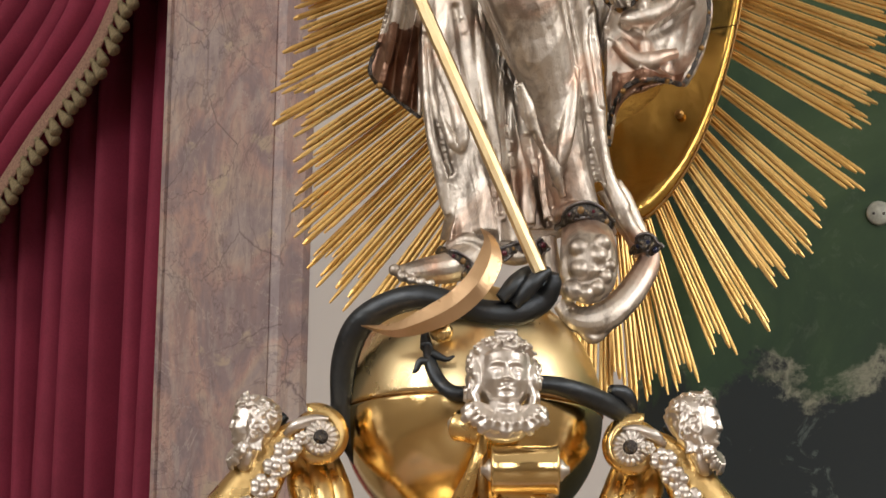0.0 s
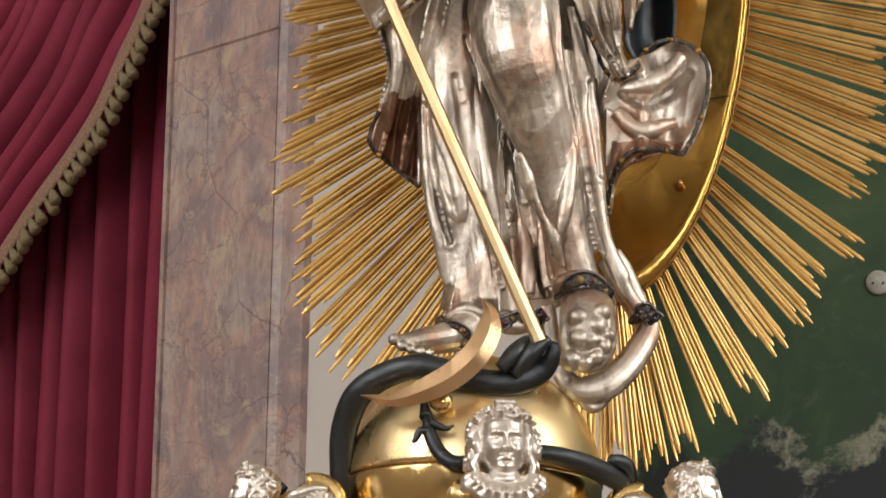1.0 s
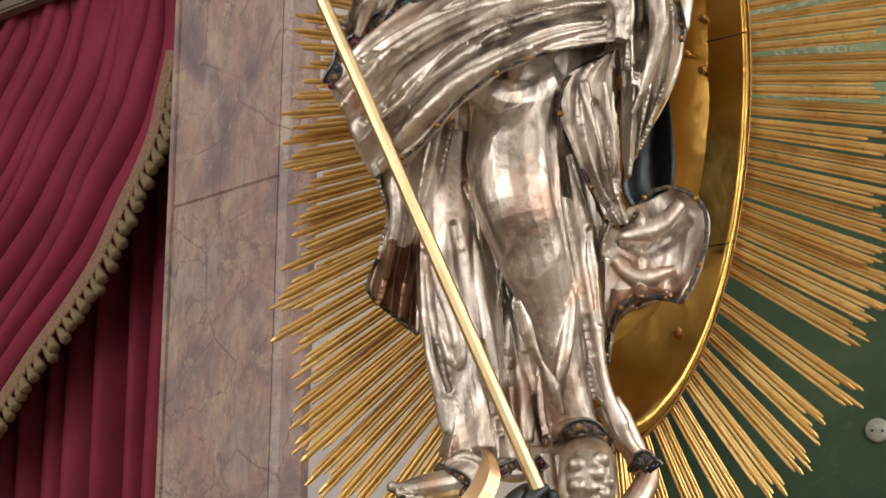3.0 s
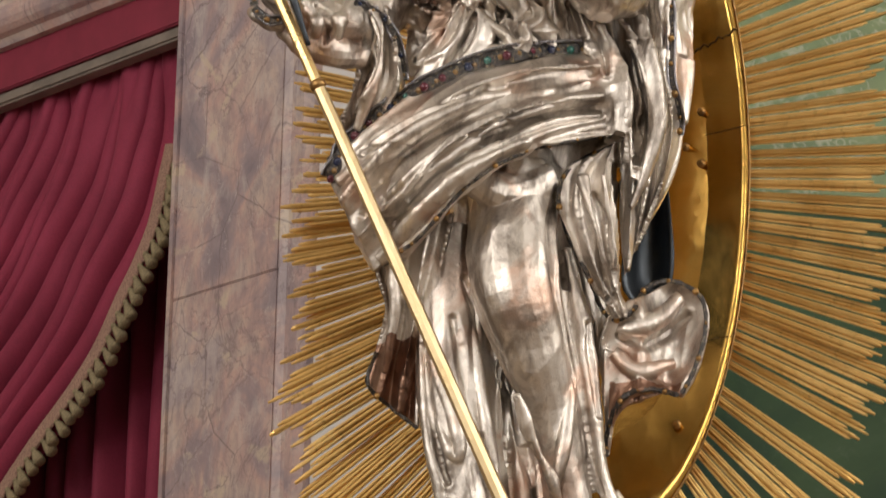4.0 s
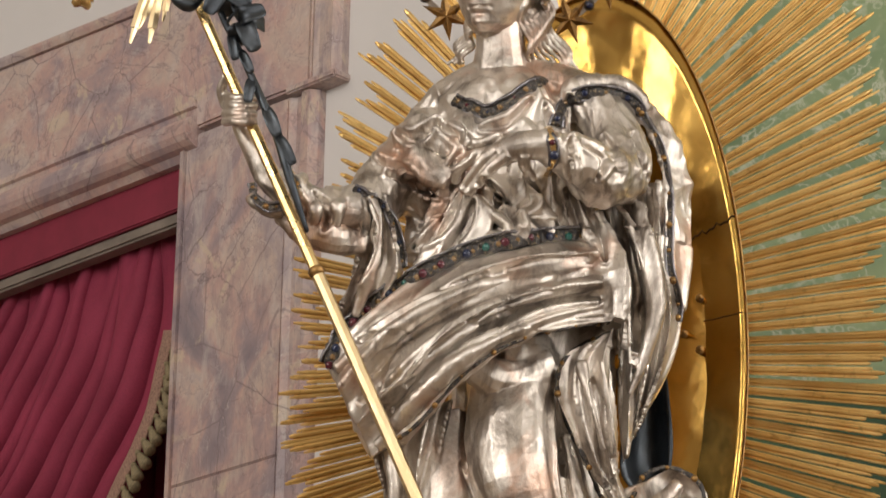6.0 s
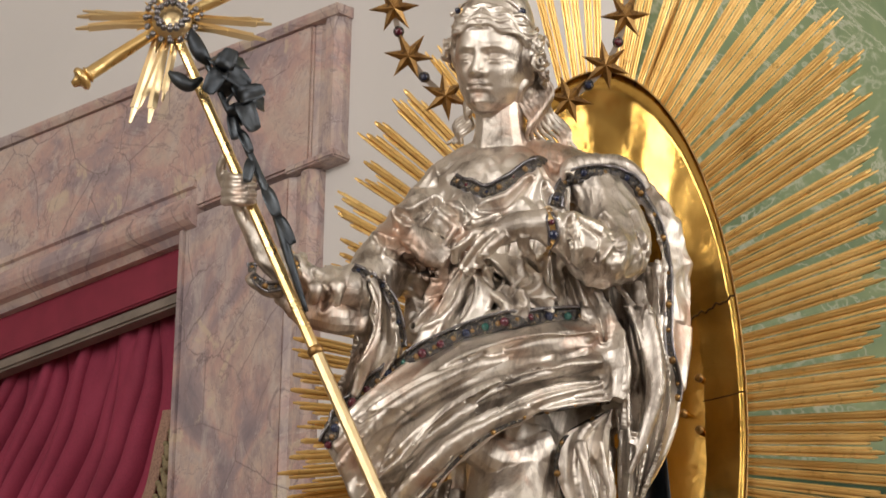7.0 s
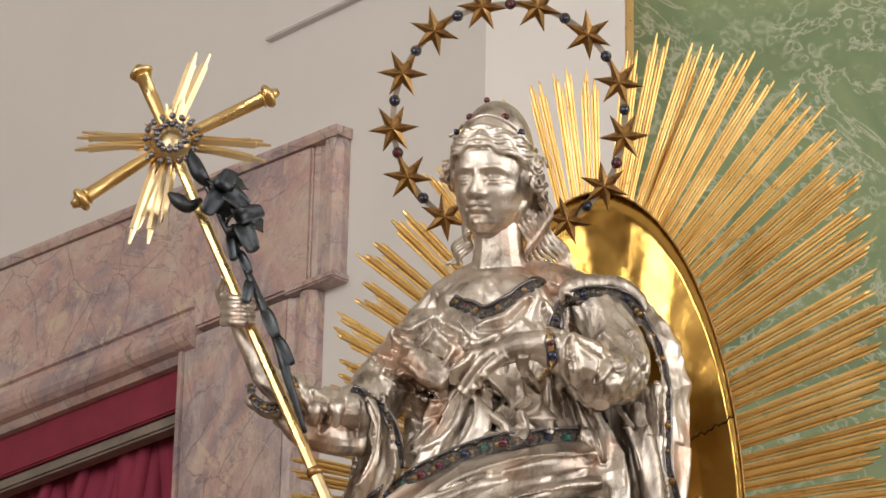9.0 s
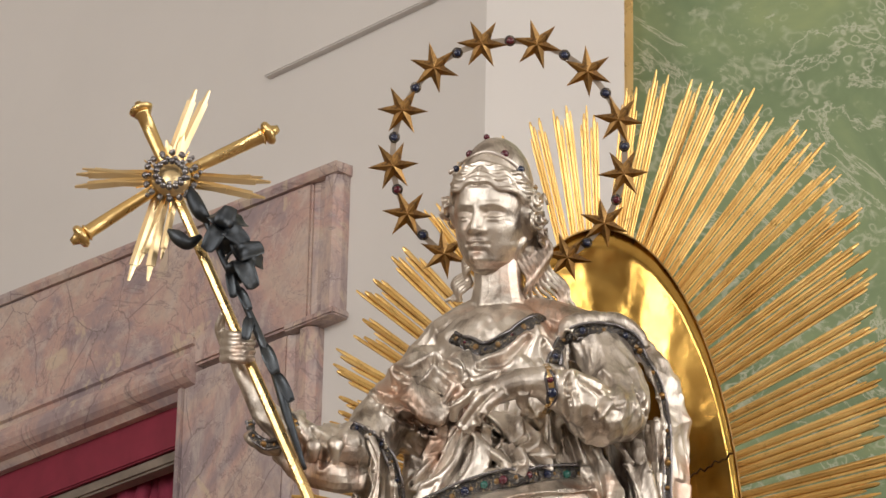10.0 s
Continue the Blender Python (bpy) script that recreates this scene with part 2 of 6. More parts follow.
def gem_mat(name, colour):
    m, t, s = nodes(name)
    s.inputs["Base Color"].default_value = (*colour, 1)
    s.inputs["Roughness"].default_value = 0.08
    s.inputs["Coat Weight"].default_value = 0.6
    return m


gems = [gem_mat("garnet", (0.1, 0.01, 0.025)), gem_mat("sapphire", (0.012, 0.02, 0.06)), gem_mat("green_glass", (0.02, 0.12, 0.1)), gem_mat("amber", (0.28, 0.17, 0.07))]


# ---------------------------------------------------------------- mesh helpers
def link(name, bm, material, parent=None, label="", smooth=True):
    me = bpy.data.meshes.new(name)
    bmesh.ops.recalc_face_normals(bm, faces=bm.faces[:])
    bm.to_mesh(me)
    bm.free()
    me.materials.append(material)
    if smooth:
        me.polygons.foreach_set("use_smooth", [True] * len(me.polygons))
        me.update()
    ob = new(name, me)
    if parent:
        ob.parent = parent
    if label:
        ob["label"] = label
    return ob


part = link


def empty(name, at, label, category, group="", kind=""):
    ob = new(name)
    ob.location = at
    ob.empty_display_size = 0.05
    bpy.context.view_layer.update()
    return tagged(ob, label, category, group, kind)


def under(parent, ob):
    """Parents a mesh built in world places under an empty that has been moved."""
    ob.parent = parent
    ob.matrix_parent_inverse = Matrix.Translation(parent.location).inverted()
    return ob


def curve_points(ctrl, steps):
    """Catmull-Rom through rows of numbers."""
    c = [np.array(p, float) for p in ctrl]
    c = [2 * c[0] - c[1]] + c + [2 * c[-1] - c[-2]]
    out = []
    for i in range(1, len(c) - 2):
        for k in range(steps):
            t = k / steps
            p0, p1, p2, p3 = c[i - 1:i + 3]
            out.append(0.5 * (2 * p1 + (p2 - p0) * t + (2 * p0 - 5 * p1 + 4 * p2 - p3) * t * t + (3 * p1 - p0 - 3 * p2 + p3) * t ** 3))
    out.append(c[-2])
    return out


def tube(bm, pts, radii, sides=10, flat=1.0, up=Vector((0, -1, 0)), caps=True, turn=0.0):
    """A swept tube; flat < 1 squeezes it along the direction given by up."""
    pts = [Vector(p) for p in pts]
    rings = []
    for i, p in enumerate(pts):
        d = (pts[min(i + 1, len(pts) - 1)] - pts[max(i - 1, 0)]).normalized()
        side = d.cross(up)
        side = side.normalized() if side.length > 1e-4 else Vector((1, 0, 0))
        top = side.cross(d).normalized()
        r = radii[i] if hasattr(radii, "__len__") else radii
        rings.append([bm.verts.new(p + side * (math.cos(a) * r) + top * (math.sin(a) * r * flat))
                      for a in (turn + 2 * math.pi * k / sides for k in range(sides))])
    for a, b in zip(rings, rings[1:]):
        for k in range(sides):
            bm.faces.new((a[k], a[(k + 1) % sides], b[(k + 1) % sides], b[k]))
    if caps:
        bm.faces.new(rings[0][::-1])
        bm.faces.new(rings[-1])


def ball(bm, at, r, u=12, v=8, scale=(1, 1, 1), turn=None):
    m = Matrix.Translation(at) @ (turn or Matrix.Identity(4)) @ Matrix.Diagonal((r * scale[0], r * scale[1], r * scale[2], 1))
    rings = []
    for j in range(1, v):
        e = math.pi * j / v
        rings.append([bm.verts.new(m @ Vector((math.sin(e) * math.cos(2 * math.pi * k / u), math.sin(e) * math.sin(2 * math.pi * k / u), math.cos(e)))) for k in range(u)])
    top, low = bm.verts.new(m @ Vector((0, 0, 1))), bm.verts.new(m @ Vector((0, 0, -1)))
    for a, b in zip(rings, rings[1:]):
        for k in range(u):
            bm.faces.new((a[k], b[k], b[(k + 1) % u], a[(k + 1) % u]))
    for k in range(u):
        bm.faces.new((top, rings[0][k], rings[0][(k + 1) % u]))
        bm.faces.new((low, rings[-1][(k + 1) % u], rings[-1][k]))


def box(bm, lo, hi, m=None, bevel=0.0):
    lo, hi = Vector(lo), Vector(hi)
    tmp = bmesh.new()
    bmesh.ops.create_cube(tmp, size=1.0, matrix=Matrix.Translation((lo + hi) / 2) @ Matrix.Diagonal((*(hi - lo), 1)))
    if bevel:
        bmesh.ops.bevel(tmp, geom=tmp.edges[:] + tmp.verts[:], offset=bevel, segments=2, affect="EDGES")
    if m:
        tmp.transform(m)
    me = bpy.data.meshes.new("tmp")
    tmp.to_mesh(me)
    tmp.free()
    bm.from_mesh(me)
    bpy.data.meshes.remove(me)


def extrude_profile(bm, profile, start, end, axis_a, axis_b):
    """A closed profile in the plane of axis_a and axis_b, run from start to end."""
    rings = [[bm.verts.new(Vector(p) + axis_a * x + axis_b * y) for x, y in profile] for p in (start, end)]
    n = len(profile)
    for k in range(n):
        bm.faces.new((rings[0][k], rings[0][(k + 1) % n], rings[1][(k + 1) % n], rings[1][k]))
    bm.faces.new(rings[0][::-1])
    bm.faces.new(rings[1])


def lathe(bm, profile, m=None, seg=24):
    rings = []
    for r, z in profile:
        rings.append([bm.verts.new((m or Matrix.Identity(4)) @ Vector((r * math.cos(2 * math.pi * k / seg), r * math.sin(2 * math.pi * k / seg), z))) for k in range(seg)])
    for a, b in zip(rings, rings[1:]):
        for k in range(seg):
            bm.faces.new((a[k], a[(k + 1) % seg], b[(k + 1) % seg], b[k]))
    bm.faces.new(rings[0][::-1])
    bm.faces.new(rings[-1])


# ---------------------------------------------------------------- the church
CORNER = Vector((0.074, 7.3, 0))
ALONG = Vector((math.cos(radians(46)), -math.sin(radians(46)), 0))   # to the right along the slanting wall, towards the viewer
OUT = Vector((-math.sin(radians(46)), -math.cos(radians(46)), 0))    # out of it
WALL = Matrix((( ALONG.x, OUT.x, 0, CORNER.x), (ALONG.y, OUT.y, 0, CORNER.y), (0, 0, 1, 0), (0, 0, 0, 1)))  # s along, o out, z up


def room_box(name, lo, hi, material, label, bevel=0.0, m=None):
    bm = bmesh.new()
    box(bm, lo, hi, m, bevel)
    return tagged(link(name, bm, material, smooth=False), label, name.split("_")[0], kind="structure")


room_box("floor", (-8, -9, -0.2), (8, 11, 0), floor_mat, "grey stone slab floor of the church")
room_box("ceiling", (-8, -9, 10), (8, 11, 10.3), ceiling_plaster, "plain pale plaster church ceiling")
room_box("wall_west", (-7.2, -9, 0), (-6.8, 11, 10), room_plaster, "plain pale plaster side wall")
room_box("wall_east", (6.8, -9, 0), (7.2, 11, 10), room_plaster, "plain pale plaster side wall")
room_box("wall_south", (-7, -8.4, 0), (7, -8.0, 10), room_plaster, "plain pale plaster wall behind the nave")
room_box("wall_north", (-7, 10.4, 0), (7, 10.8, 10), room_plaster, "plain pale plaster wall behind the altar")
PIER_S = 0.058
PIER = WALL @ Vector((PIER_S, 0.05, 0))
# slanting wall, with the doorway between s = -2.6 and -0.88
room_box("wall_chancel", (-0.88, -0.3, 0), (PIER_S, 0.05, 9.9), plaster, "grey-white plastered slanting wall beside the altar", m=WALL)
room_box("wall_chancel_above_door", (-2.6, -0.3, 4.9), (-0.88, 0.05, 9.9), plaster, "grey-white plastered wall above the doorway", m=WALL)
room_box("wall_chancel_far", (-4.2, -0.3, 0), (-2.6, 0.05, 9.9), plaster, "grey-white plastered wall beyond the doorway", m=WALL)
# added backing, coloured dark for the shade behind the curtain
room_box("wall_behind_doorway", (-3.4, -1.4, 0), (-0.6, -1.3, 6), shade_dark, "added dark backing for the shade behind the doorway curtain", m=WALL)
# front face of the pier and the green panel
room_box("wall_pier", (PIER.x, PIER.y, 0), (0.385, 7.8, 9.9), plaster, "bright plastered face of the pier behind the statue")
room_box("trim", (0.388, 7.28, 0), (0.408, 7.6, 9.9), gilt, "narrow gilded strip edging the green panel", 0.004)
# One panel in two tones: lighter above, dark below, for its light and shade.
room_box("wall_green_panel", (0.41, 7.36, 4.1), (3.2, 7.8, 9.9), green, "upper green stucco marble panel, toned lighter for its light, with pale clouded veins")
room_box("wall_dark_green_panel", (0.41, 7.36, 0), (3.2, 7.8, 4.096), shaded_green, "lower green stucco marble panel, shade painted in dark, with worn pale patches")
room_box("wall_beyond_panel", (3.2, 7.3, 0), (6.9, 7.8, 9.9), room_plaster, "plain plaster wall beyond the panel")
# ---------------------------------------------------------------- marble doorway
def on_wall(a, b, out):
    """Where a direction of the layout meets the plane that lies out metres before the slanting wall: s and z."""
    w = way(a, b)
    p = EYE + w * ((CORNER + OUT * out - EYE).dot(OUT) / w.dot(OUT))
    return (p - CORNER).dot(ALONG), p.z


def wall_mesh(name, fn, material, label, parent=None, smooth=False, category="trim"):
    bm = bmesh.new()
    fn(bm)
    bm.transform(WALL)
    ob = link(name, bm, material, smooth=smooth)
    if parent:
        return under(parent, ob)
    return tagged(ob, label, category, kind="structure")


portal = empty("door_frame", WALL @ Vector((-0.7, 0.05, 0)), "pink and grey marble doorway surround with stepped eared mouldings", "door frame", kind="structure")


def jamb(bm):
    box(bm, (-0.885, 0.0, 0), (-0.531, 0.085, 4.013), bevel=0.003)
    box(bm, (-0.885, 0.0, 4.0145), (-0.531, 0.085, 4.86), bevel=0.003)


def jamb_moulding(bm):
    prof = [(-0.531, 0.0), (-0.531, 0.082), (-0.515, 0.073), (-0.495, 0.072), (-0.485, 0.088), (-0.46, 0.088), (-0.445, 0.07), (-0.445, 0.0)]
    extrude_profile(bm, prof, Vector((0, 0, 0)), Vector((0, 0, 4.86)), Vector((1, 0, 0)), Vector((0, 1, 0)))


def jamb_edge(bm):
    prof = [(-0.915, -0.1), (-0.915, 0.06), (-0.9, 0.09), (-0.885, 0.092), (-0.88, 0.0), (-0.88, -0.1)]
    extrude_profile(bm, prof, Vector((0, 0, 0)), Vector((0, 0, 4.93)), Vector((1, 0, 0)), Vector((0, 1, 0)))


def rake(bm):
    """The top of the lintel rises a little away from the pier."""
    for v in bm.verts:
        if v.co.z > 5.1:
            v.co.z += 0.03 * (-0.36 - v.co.x)


def lintel(bm):
    box(bm, (-2.9, 0.0, 4.875), (-0.46, 0.09, 5.215), bevel=0.006)
    rake(bm)


def ear(bm):
    prof = [(-0.46, 0.0), (-0.46, 0.08), (-0.445, 0.076), (-0.42, 0.075), (-0.415, 0.09), (-0.388, 0.09), (-0.374, 0.07), (-0.374, 0.0)]
    extrude_profile(bm, prof, Vector((0, 0, 4.87)), Vector((0, 0, 5.225)), Vector((1, 0, 0)), Vector((0, 1, 0)))
    box(bm, (-0.53, 0.0, 4.862), (-0.366, 0.1, 4.88), bevel=0.004)


def lintel_cap(bm):
    prof = [(0.0, 5.215), (0.095, 5.215), (0.102, 5.228), (0.102, 5.238), (0.0, 5.245)]
    extrude_profile(bm, prof, Vector((-2.9, 0, 0)), Vector((-0.368, 0, 0)), Vector((0, 1, 0)), Vector((0, 0, 1)))
    rake(bm)


def lintel_torus(bm):
    prof = [(0.0, 4.812), (0.07, 4.812)]
    prof += [(0.075 + 0.05 * math.cos(a), 4.868 + 0.042 * math.sin(a)) for a in np.linspace(-1.4, 1.5, 9)]
    prof += [(0.075, 4.919), (0.1, 4.927), (0.1, 4.943), (0.0, 4.952)]
    extrude_profile(bm, prof, Vector((-2.9, 0, 0)), Vector((-0.845, 0, 0)), Vector((0, 1, 0)), Vector((0, 0, 1)))


for nm, fn in (("jamb", jamb), ("jamb_moulding", jamb_moulding), ("jamb_edge", jamb_edge), ("lintel", lintel), ("ear_moulding", ear), ("lintel_cap", lintel_cap), ("lintel_moulding", lintel_torus)):
    wall_mesh(nm, fn, lintel_marble if nm.startswith("lintel") else marble, "", portal)


def notice(bm):
    s, z = on_wall(476, -1160, 0.062)
    box(bm, (s, 0.0, z), (-0.0, 0.07, z + 0.9), bevel=0.003)


board = tagged(wall_mesh("wall_board", notice, plaster, "thin white board screwed flat to the plastered wall", category="board"), kind="object")


def pelmet(bm):
    top, low = on_wall(340, -608, 0.05)[1], on_wall(335, -515, 0.05)[1]
    box(bm, (-2.6, 0.0, low), (-0.917, 0.05, top + 0.02), bevel=0.004)


def pelmet_rail(bm):
    low = on_wall(335, -515, 0.05)[1]
    box(bm, (-2.6, 0.0, low - 0.034), (-0.917, 0.044, low - 0.002), bevel=0.006)


val = empty("pelmet", WALL @ Vector((-1.7, -0.08, 4.7)), "crimson cloth-covered pelmet board with dark rail above the curtain", "pelmet")
wall_mesh("board", pelmet, board_red, "", val)
tagged(wall_mesh("rail", pelmet_rail, rail_wood, "", val), "grey-brown wooden lower rail")


# ---------------------------------------------------------------- curtain
def drape_back():
    """Straight pleats that hang behind the swag."""
    bm = bmesh.new()
    cols, rows_n = 420, 16
    grid = []
    for j in range(rows_n + 1):
        z = 2.2 + (4.66 - 2.2) * j / rows_n
        line = []
        for i in range(cols + 1):
            s = -2.5 + 1.6 * i / cols
            ph = s * 78 + 2.6 * math.sin(s * 7 + 1) + 0.5 * math.sin(z * 1.1 + s * 5)
            f = max(0.0, (math.cos(ph) + 0.62) / 1.62) ** 0.5
            o = -0.4 + 0.24 * f + 0.012 * math.sin(ph * 1.7 + z * 1.4)
            line.append(bm.verts.new(WALL @ Vector((s + 0.018 * math.sin(ph + 0.4), o, z))))
        grid.append(line)
    for a, b in zip(grid, grid[1:]):
        for i in range(cols):
            bm.faces.new((a[i], a[i + 1], b[i + 1], b[i]))
    return bm


SWAG_OUT = -0.03
EDGE = [on_wall(a, b, SWAG_OUT) for a, b in ((342, -545), (332, -390), (325, -299), (310, -229), (292, -149), (264, -79), (233, -15), (193, 73),
                                             (143, 153), (78, 243), (-8, 372), (-110, 510), (-220, 660), (-330, 820))]
EDGE_LINE = curve_points(EDGE, 10)
RAIL_Z = on_wall(335, -515, 0.05)[1]


def swag():
    """A curtain drawn aside: folds start at the rail and sweep down along the edge."""
    bm = bmesh.new()
    n, m = 620, len(EDGE_LINE)
    grid = []
    for i in range(n + 1):
        u = 2.1 * i / n
        line = []
        for j, (s0, z0) in enumerate(EDGE_LINE):
            w = j / (m - 1)
            near = min(1.0, u / 0.12)
            z = z0 + 0.55 * u
            fall = min(1.0, max(0.0, (RAIL_Z - z) / 0.5))
            ph = u * 92 + 2.4 * math.sin(u * 9 + 0.6) + 1.2 * w + 0.7 * math.sin(5 * w + 9 * u) + 4.0 * (1 - fall) ** 3 * math.sin(u * 40)
            amp = (0.012 + 0.034 * fall ** 0.6) * (0.2 + 0.8 * near)
            f = abs(math.sin(ph / 2)) ** 0.7 * 2 - 1
            o = SWAG_OUT + amp * f + 0.012 * math.sin(ph * 0.31 + 6 * w)
            line.append(bm.verts.new(WALL @ Vector((min(-0.92, s0 - 0.72 * u + 0.01 * math.sin(ph)), o, z))))
        grid.append(line)
    for a, b in zip(grid, grid[1:]):
        for j in range(m - 1):
            bm.faces.new((a[j], a[j + 1], b[j + 1], b[j]))
    return bm


curtain = empty("curtain", WALL @ Vector((-1.7, -0.15, 2.2)), "crimson velvet curtain gathered aside in diagonal folds with tasselled fringe", "curtain")
under(curtain, link("back_drape", drape_back(), velvet))
under(curtain, link("swag", swag(), velvet))
edge3 = [WALL @ Vector((s - 0.004, SWAG_OUT + 0.022, z)) for s, z in EDGE_LINE]
bm = bmesh.new()
tube(bm, [p + (WALL.to_3x3() @ Vector((-0.012, 0.004, 0.0))) for p in edge3[21:]], 0.02, 10, 0.35, OUT)
under(curtain, link("braid", bm, braid_mat, label="woven rose and gold braid"))
# one tassel, shared by all
bm = bmesh.new()
lathe(bm, [(0.003, 0.012), (0.008, 0.008), (0.01, 0.001), (0.006, -0.005), (0.012, -0.012), (0.015, -0.026), (0.019, -0.05), (0.017, -0.056), (0.006, -0.058)], seg=12)
bmesh.ops.recalc_face_normals(bm, faces=bm.faces[:])
tassel_mesh = bpy.data.meshes.new("tassel")
bm.to_mesh(tassel_mesh)
bm.free()
tassel_mesh.materials.append(fringe_mat)
tassel_mesh.polygons.foreach_set("use_smooth", [True] * len(tassel_mesh.polygons))
rnd = random.Random(8)
run, nxt = 0.0, 0.0
for p, q in zip(edge3[23:], edge3[24:]):
    step = (q - p).length
    while nxt <= run + step:
        at = p.lerp(q, (nxt - run) / step)
        d = (q - p).normalized()
        lean = math.degrees(math.atan2(d.dot(ALONG), -d.z))
        ob = new("tassel", tassel_mesh)
        ob.matrix_world = Matrix.Translation(at + Vector((0, 0, -0.006)) + ALONG * 0.012 + OUT * rnd.uniform(0, 0.01)) @ WALL.to_3x3().to_4x4() @ pose(0, 0, 0, rnd.uniform(-8, 8), 18 * lean / 45 - 22 + rnd.uniform(-9, 9), 0) @ Matrix.Diagonal((0.82, 0.82, rnd.uniform(0.72, 0.88), 1))
        under(curtain, ob)
        nxt += 0.031
    run += step

# ---------------------------------------------------------------- sunburst
PLATE_Y = 6.42
HUB = spot(1066, -257, 0, PLATE_Y)
PA, PB = 0.270, 0.725
# ends of the ray bundles in the layout, clockwise from the top
RAY_TIPS = [(947, -1094), (996, -1108), (1045, -1114), (1122, -1140), (1176, -1176), (1240, -1162), (1280, -1148), (1336, -1150), (1370, -1104), (1436, -1090), (1455, -1046), (1497, -1012),
            (1508, -946), (1540, -925), (1542, -862), (1560, -815), (1570, -742)]
RAY_TIPS += [(1585 + 22 * math.sin(math.pi * k / 18) + 14 * (-1) ** k, -690 + 52 * k) for k in range(18)]
RAY_TIPS += [(1538, 234), (1530, 340), (1462, 396), (1442, 470), (1388, 519), (1346, 598), (1286, 648), (1213, 697), (1159, 717), (1106, 724), (1050, 735), (990, 740), (760, 690), (690, 655), (625, 612)]
RAY_TIPS += [(572, 557), (534, 501), (518, 431), (502, 378), (505, 305), (482, 241), (468, 177), (476, 121), (500, 59), (485, 6), (496, -58), (488, -112), (492, -160), (504, -222), (508, -282), (514, -338),
             (516, -400), (524, -470), (548, -535), (580, -592), (586, -658), (632, -722), (645, -795), (695, -860), (755, -948), (815, -1010), (880, -1060)]


def plate_depth(r):
    """The plate is dished from the rim to a beaten crease, behind the figure it is flat."""
    base = -0.022 + 0.045 * (1 - ((r - 0.58) / 0.42) ** 1.3) if r > 0.58 else 0.023
    return base - 0.006 * math.exp(-((r - 0.585) / 0.02) ** 2)


def strip_mesh(start, tip, wide, rnd):
    """One gilded strip of three ridges that ends in steps."""
    bm = bmesh.new()
    d = tip - start
    L = d.length
    d.normalize()
    side = Vector((-d.z, 0, d.x))
    order = rnd.choice(((0.0, 0.05, 0.14), (0.15, 0.0, 0.07), (0.05, 0.0, 0.11), (0.13, 0.06, 0.0)))
    for k in range(3):
        ln = L * (1 - order[k] * rnd.uniform(0.6, 1.1))
        rows = []
        for q in (0.0, 0.5, 0.985 - rnd.uniform(0.01, 0.05), 1.0):
            at = start + d * (ln * q)
            w = wide * (0.7 + 0.3 * q)
            mid, half = (k - 1) * w * 0.68, w * (0.4 if k == 1 else 0.3) * (1.0 if q < 0.99 else 0.5)
            lift = (0.0062 if k == 1 else 0.0032) * (1 if q < 0.99 else 0.6)
            y = -0.010 * q
            rows.append([bm.verts.new(at + side * (mid + half * u) + Vector((0, y - lift * h, 0))) for u, h in ((-1, 0.1), (-0.8, 0.75), (0.05, 1.0), (0.8, 0.75), (1, 0.1), (0, -0.6))])
        for a, b in zip(rows, rows[1:]):
            for n in range(6):
                bm.faces.new((a[n], a[(n + 1) % 6], b[(n + 1) % 6], b[n]))
        bm.faces.new(rows[0][::-1])
        bm.faces.new(rows[-1])
    return bm


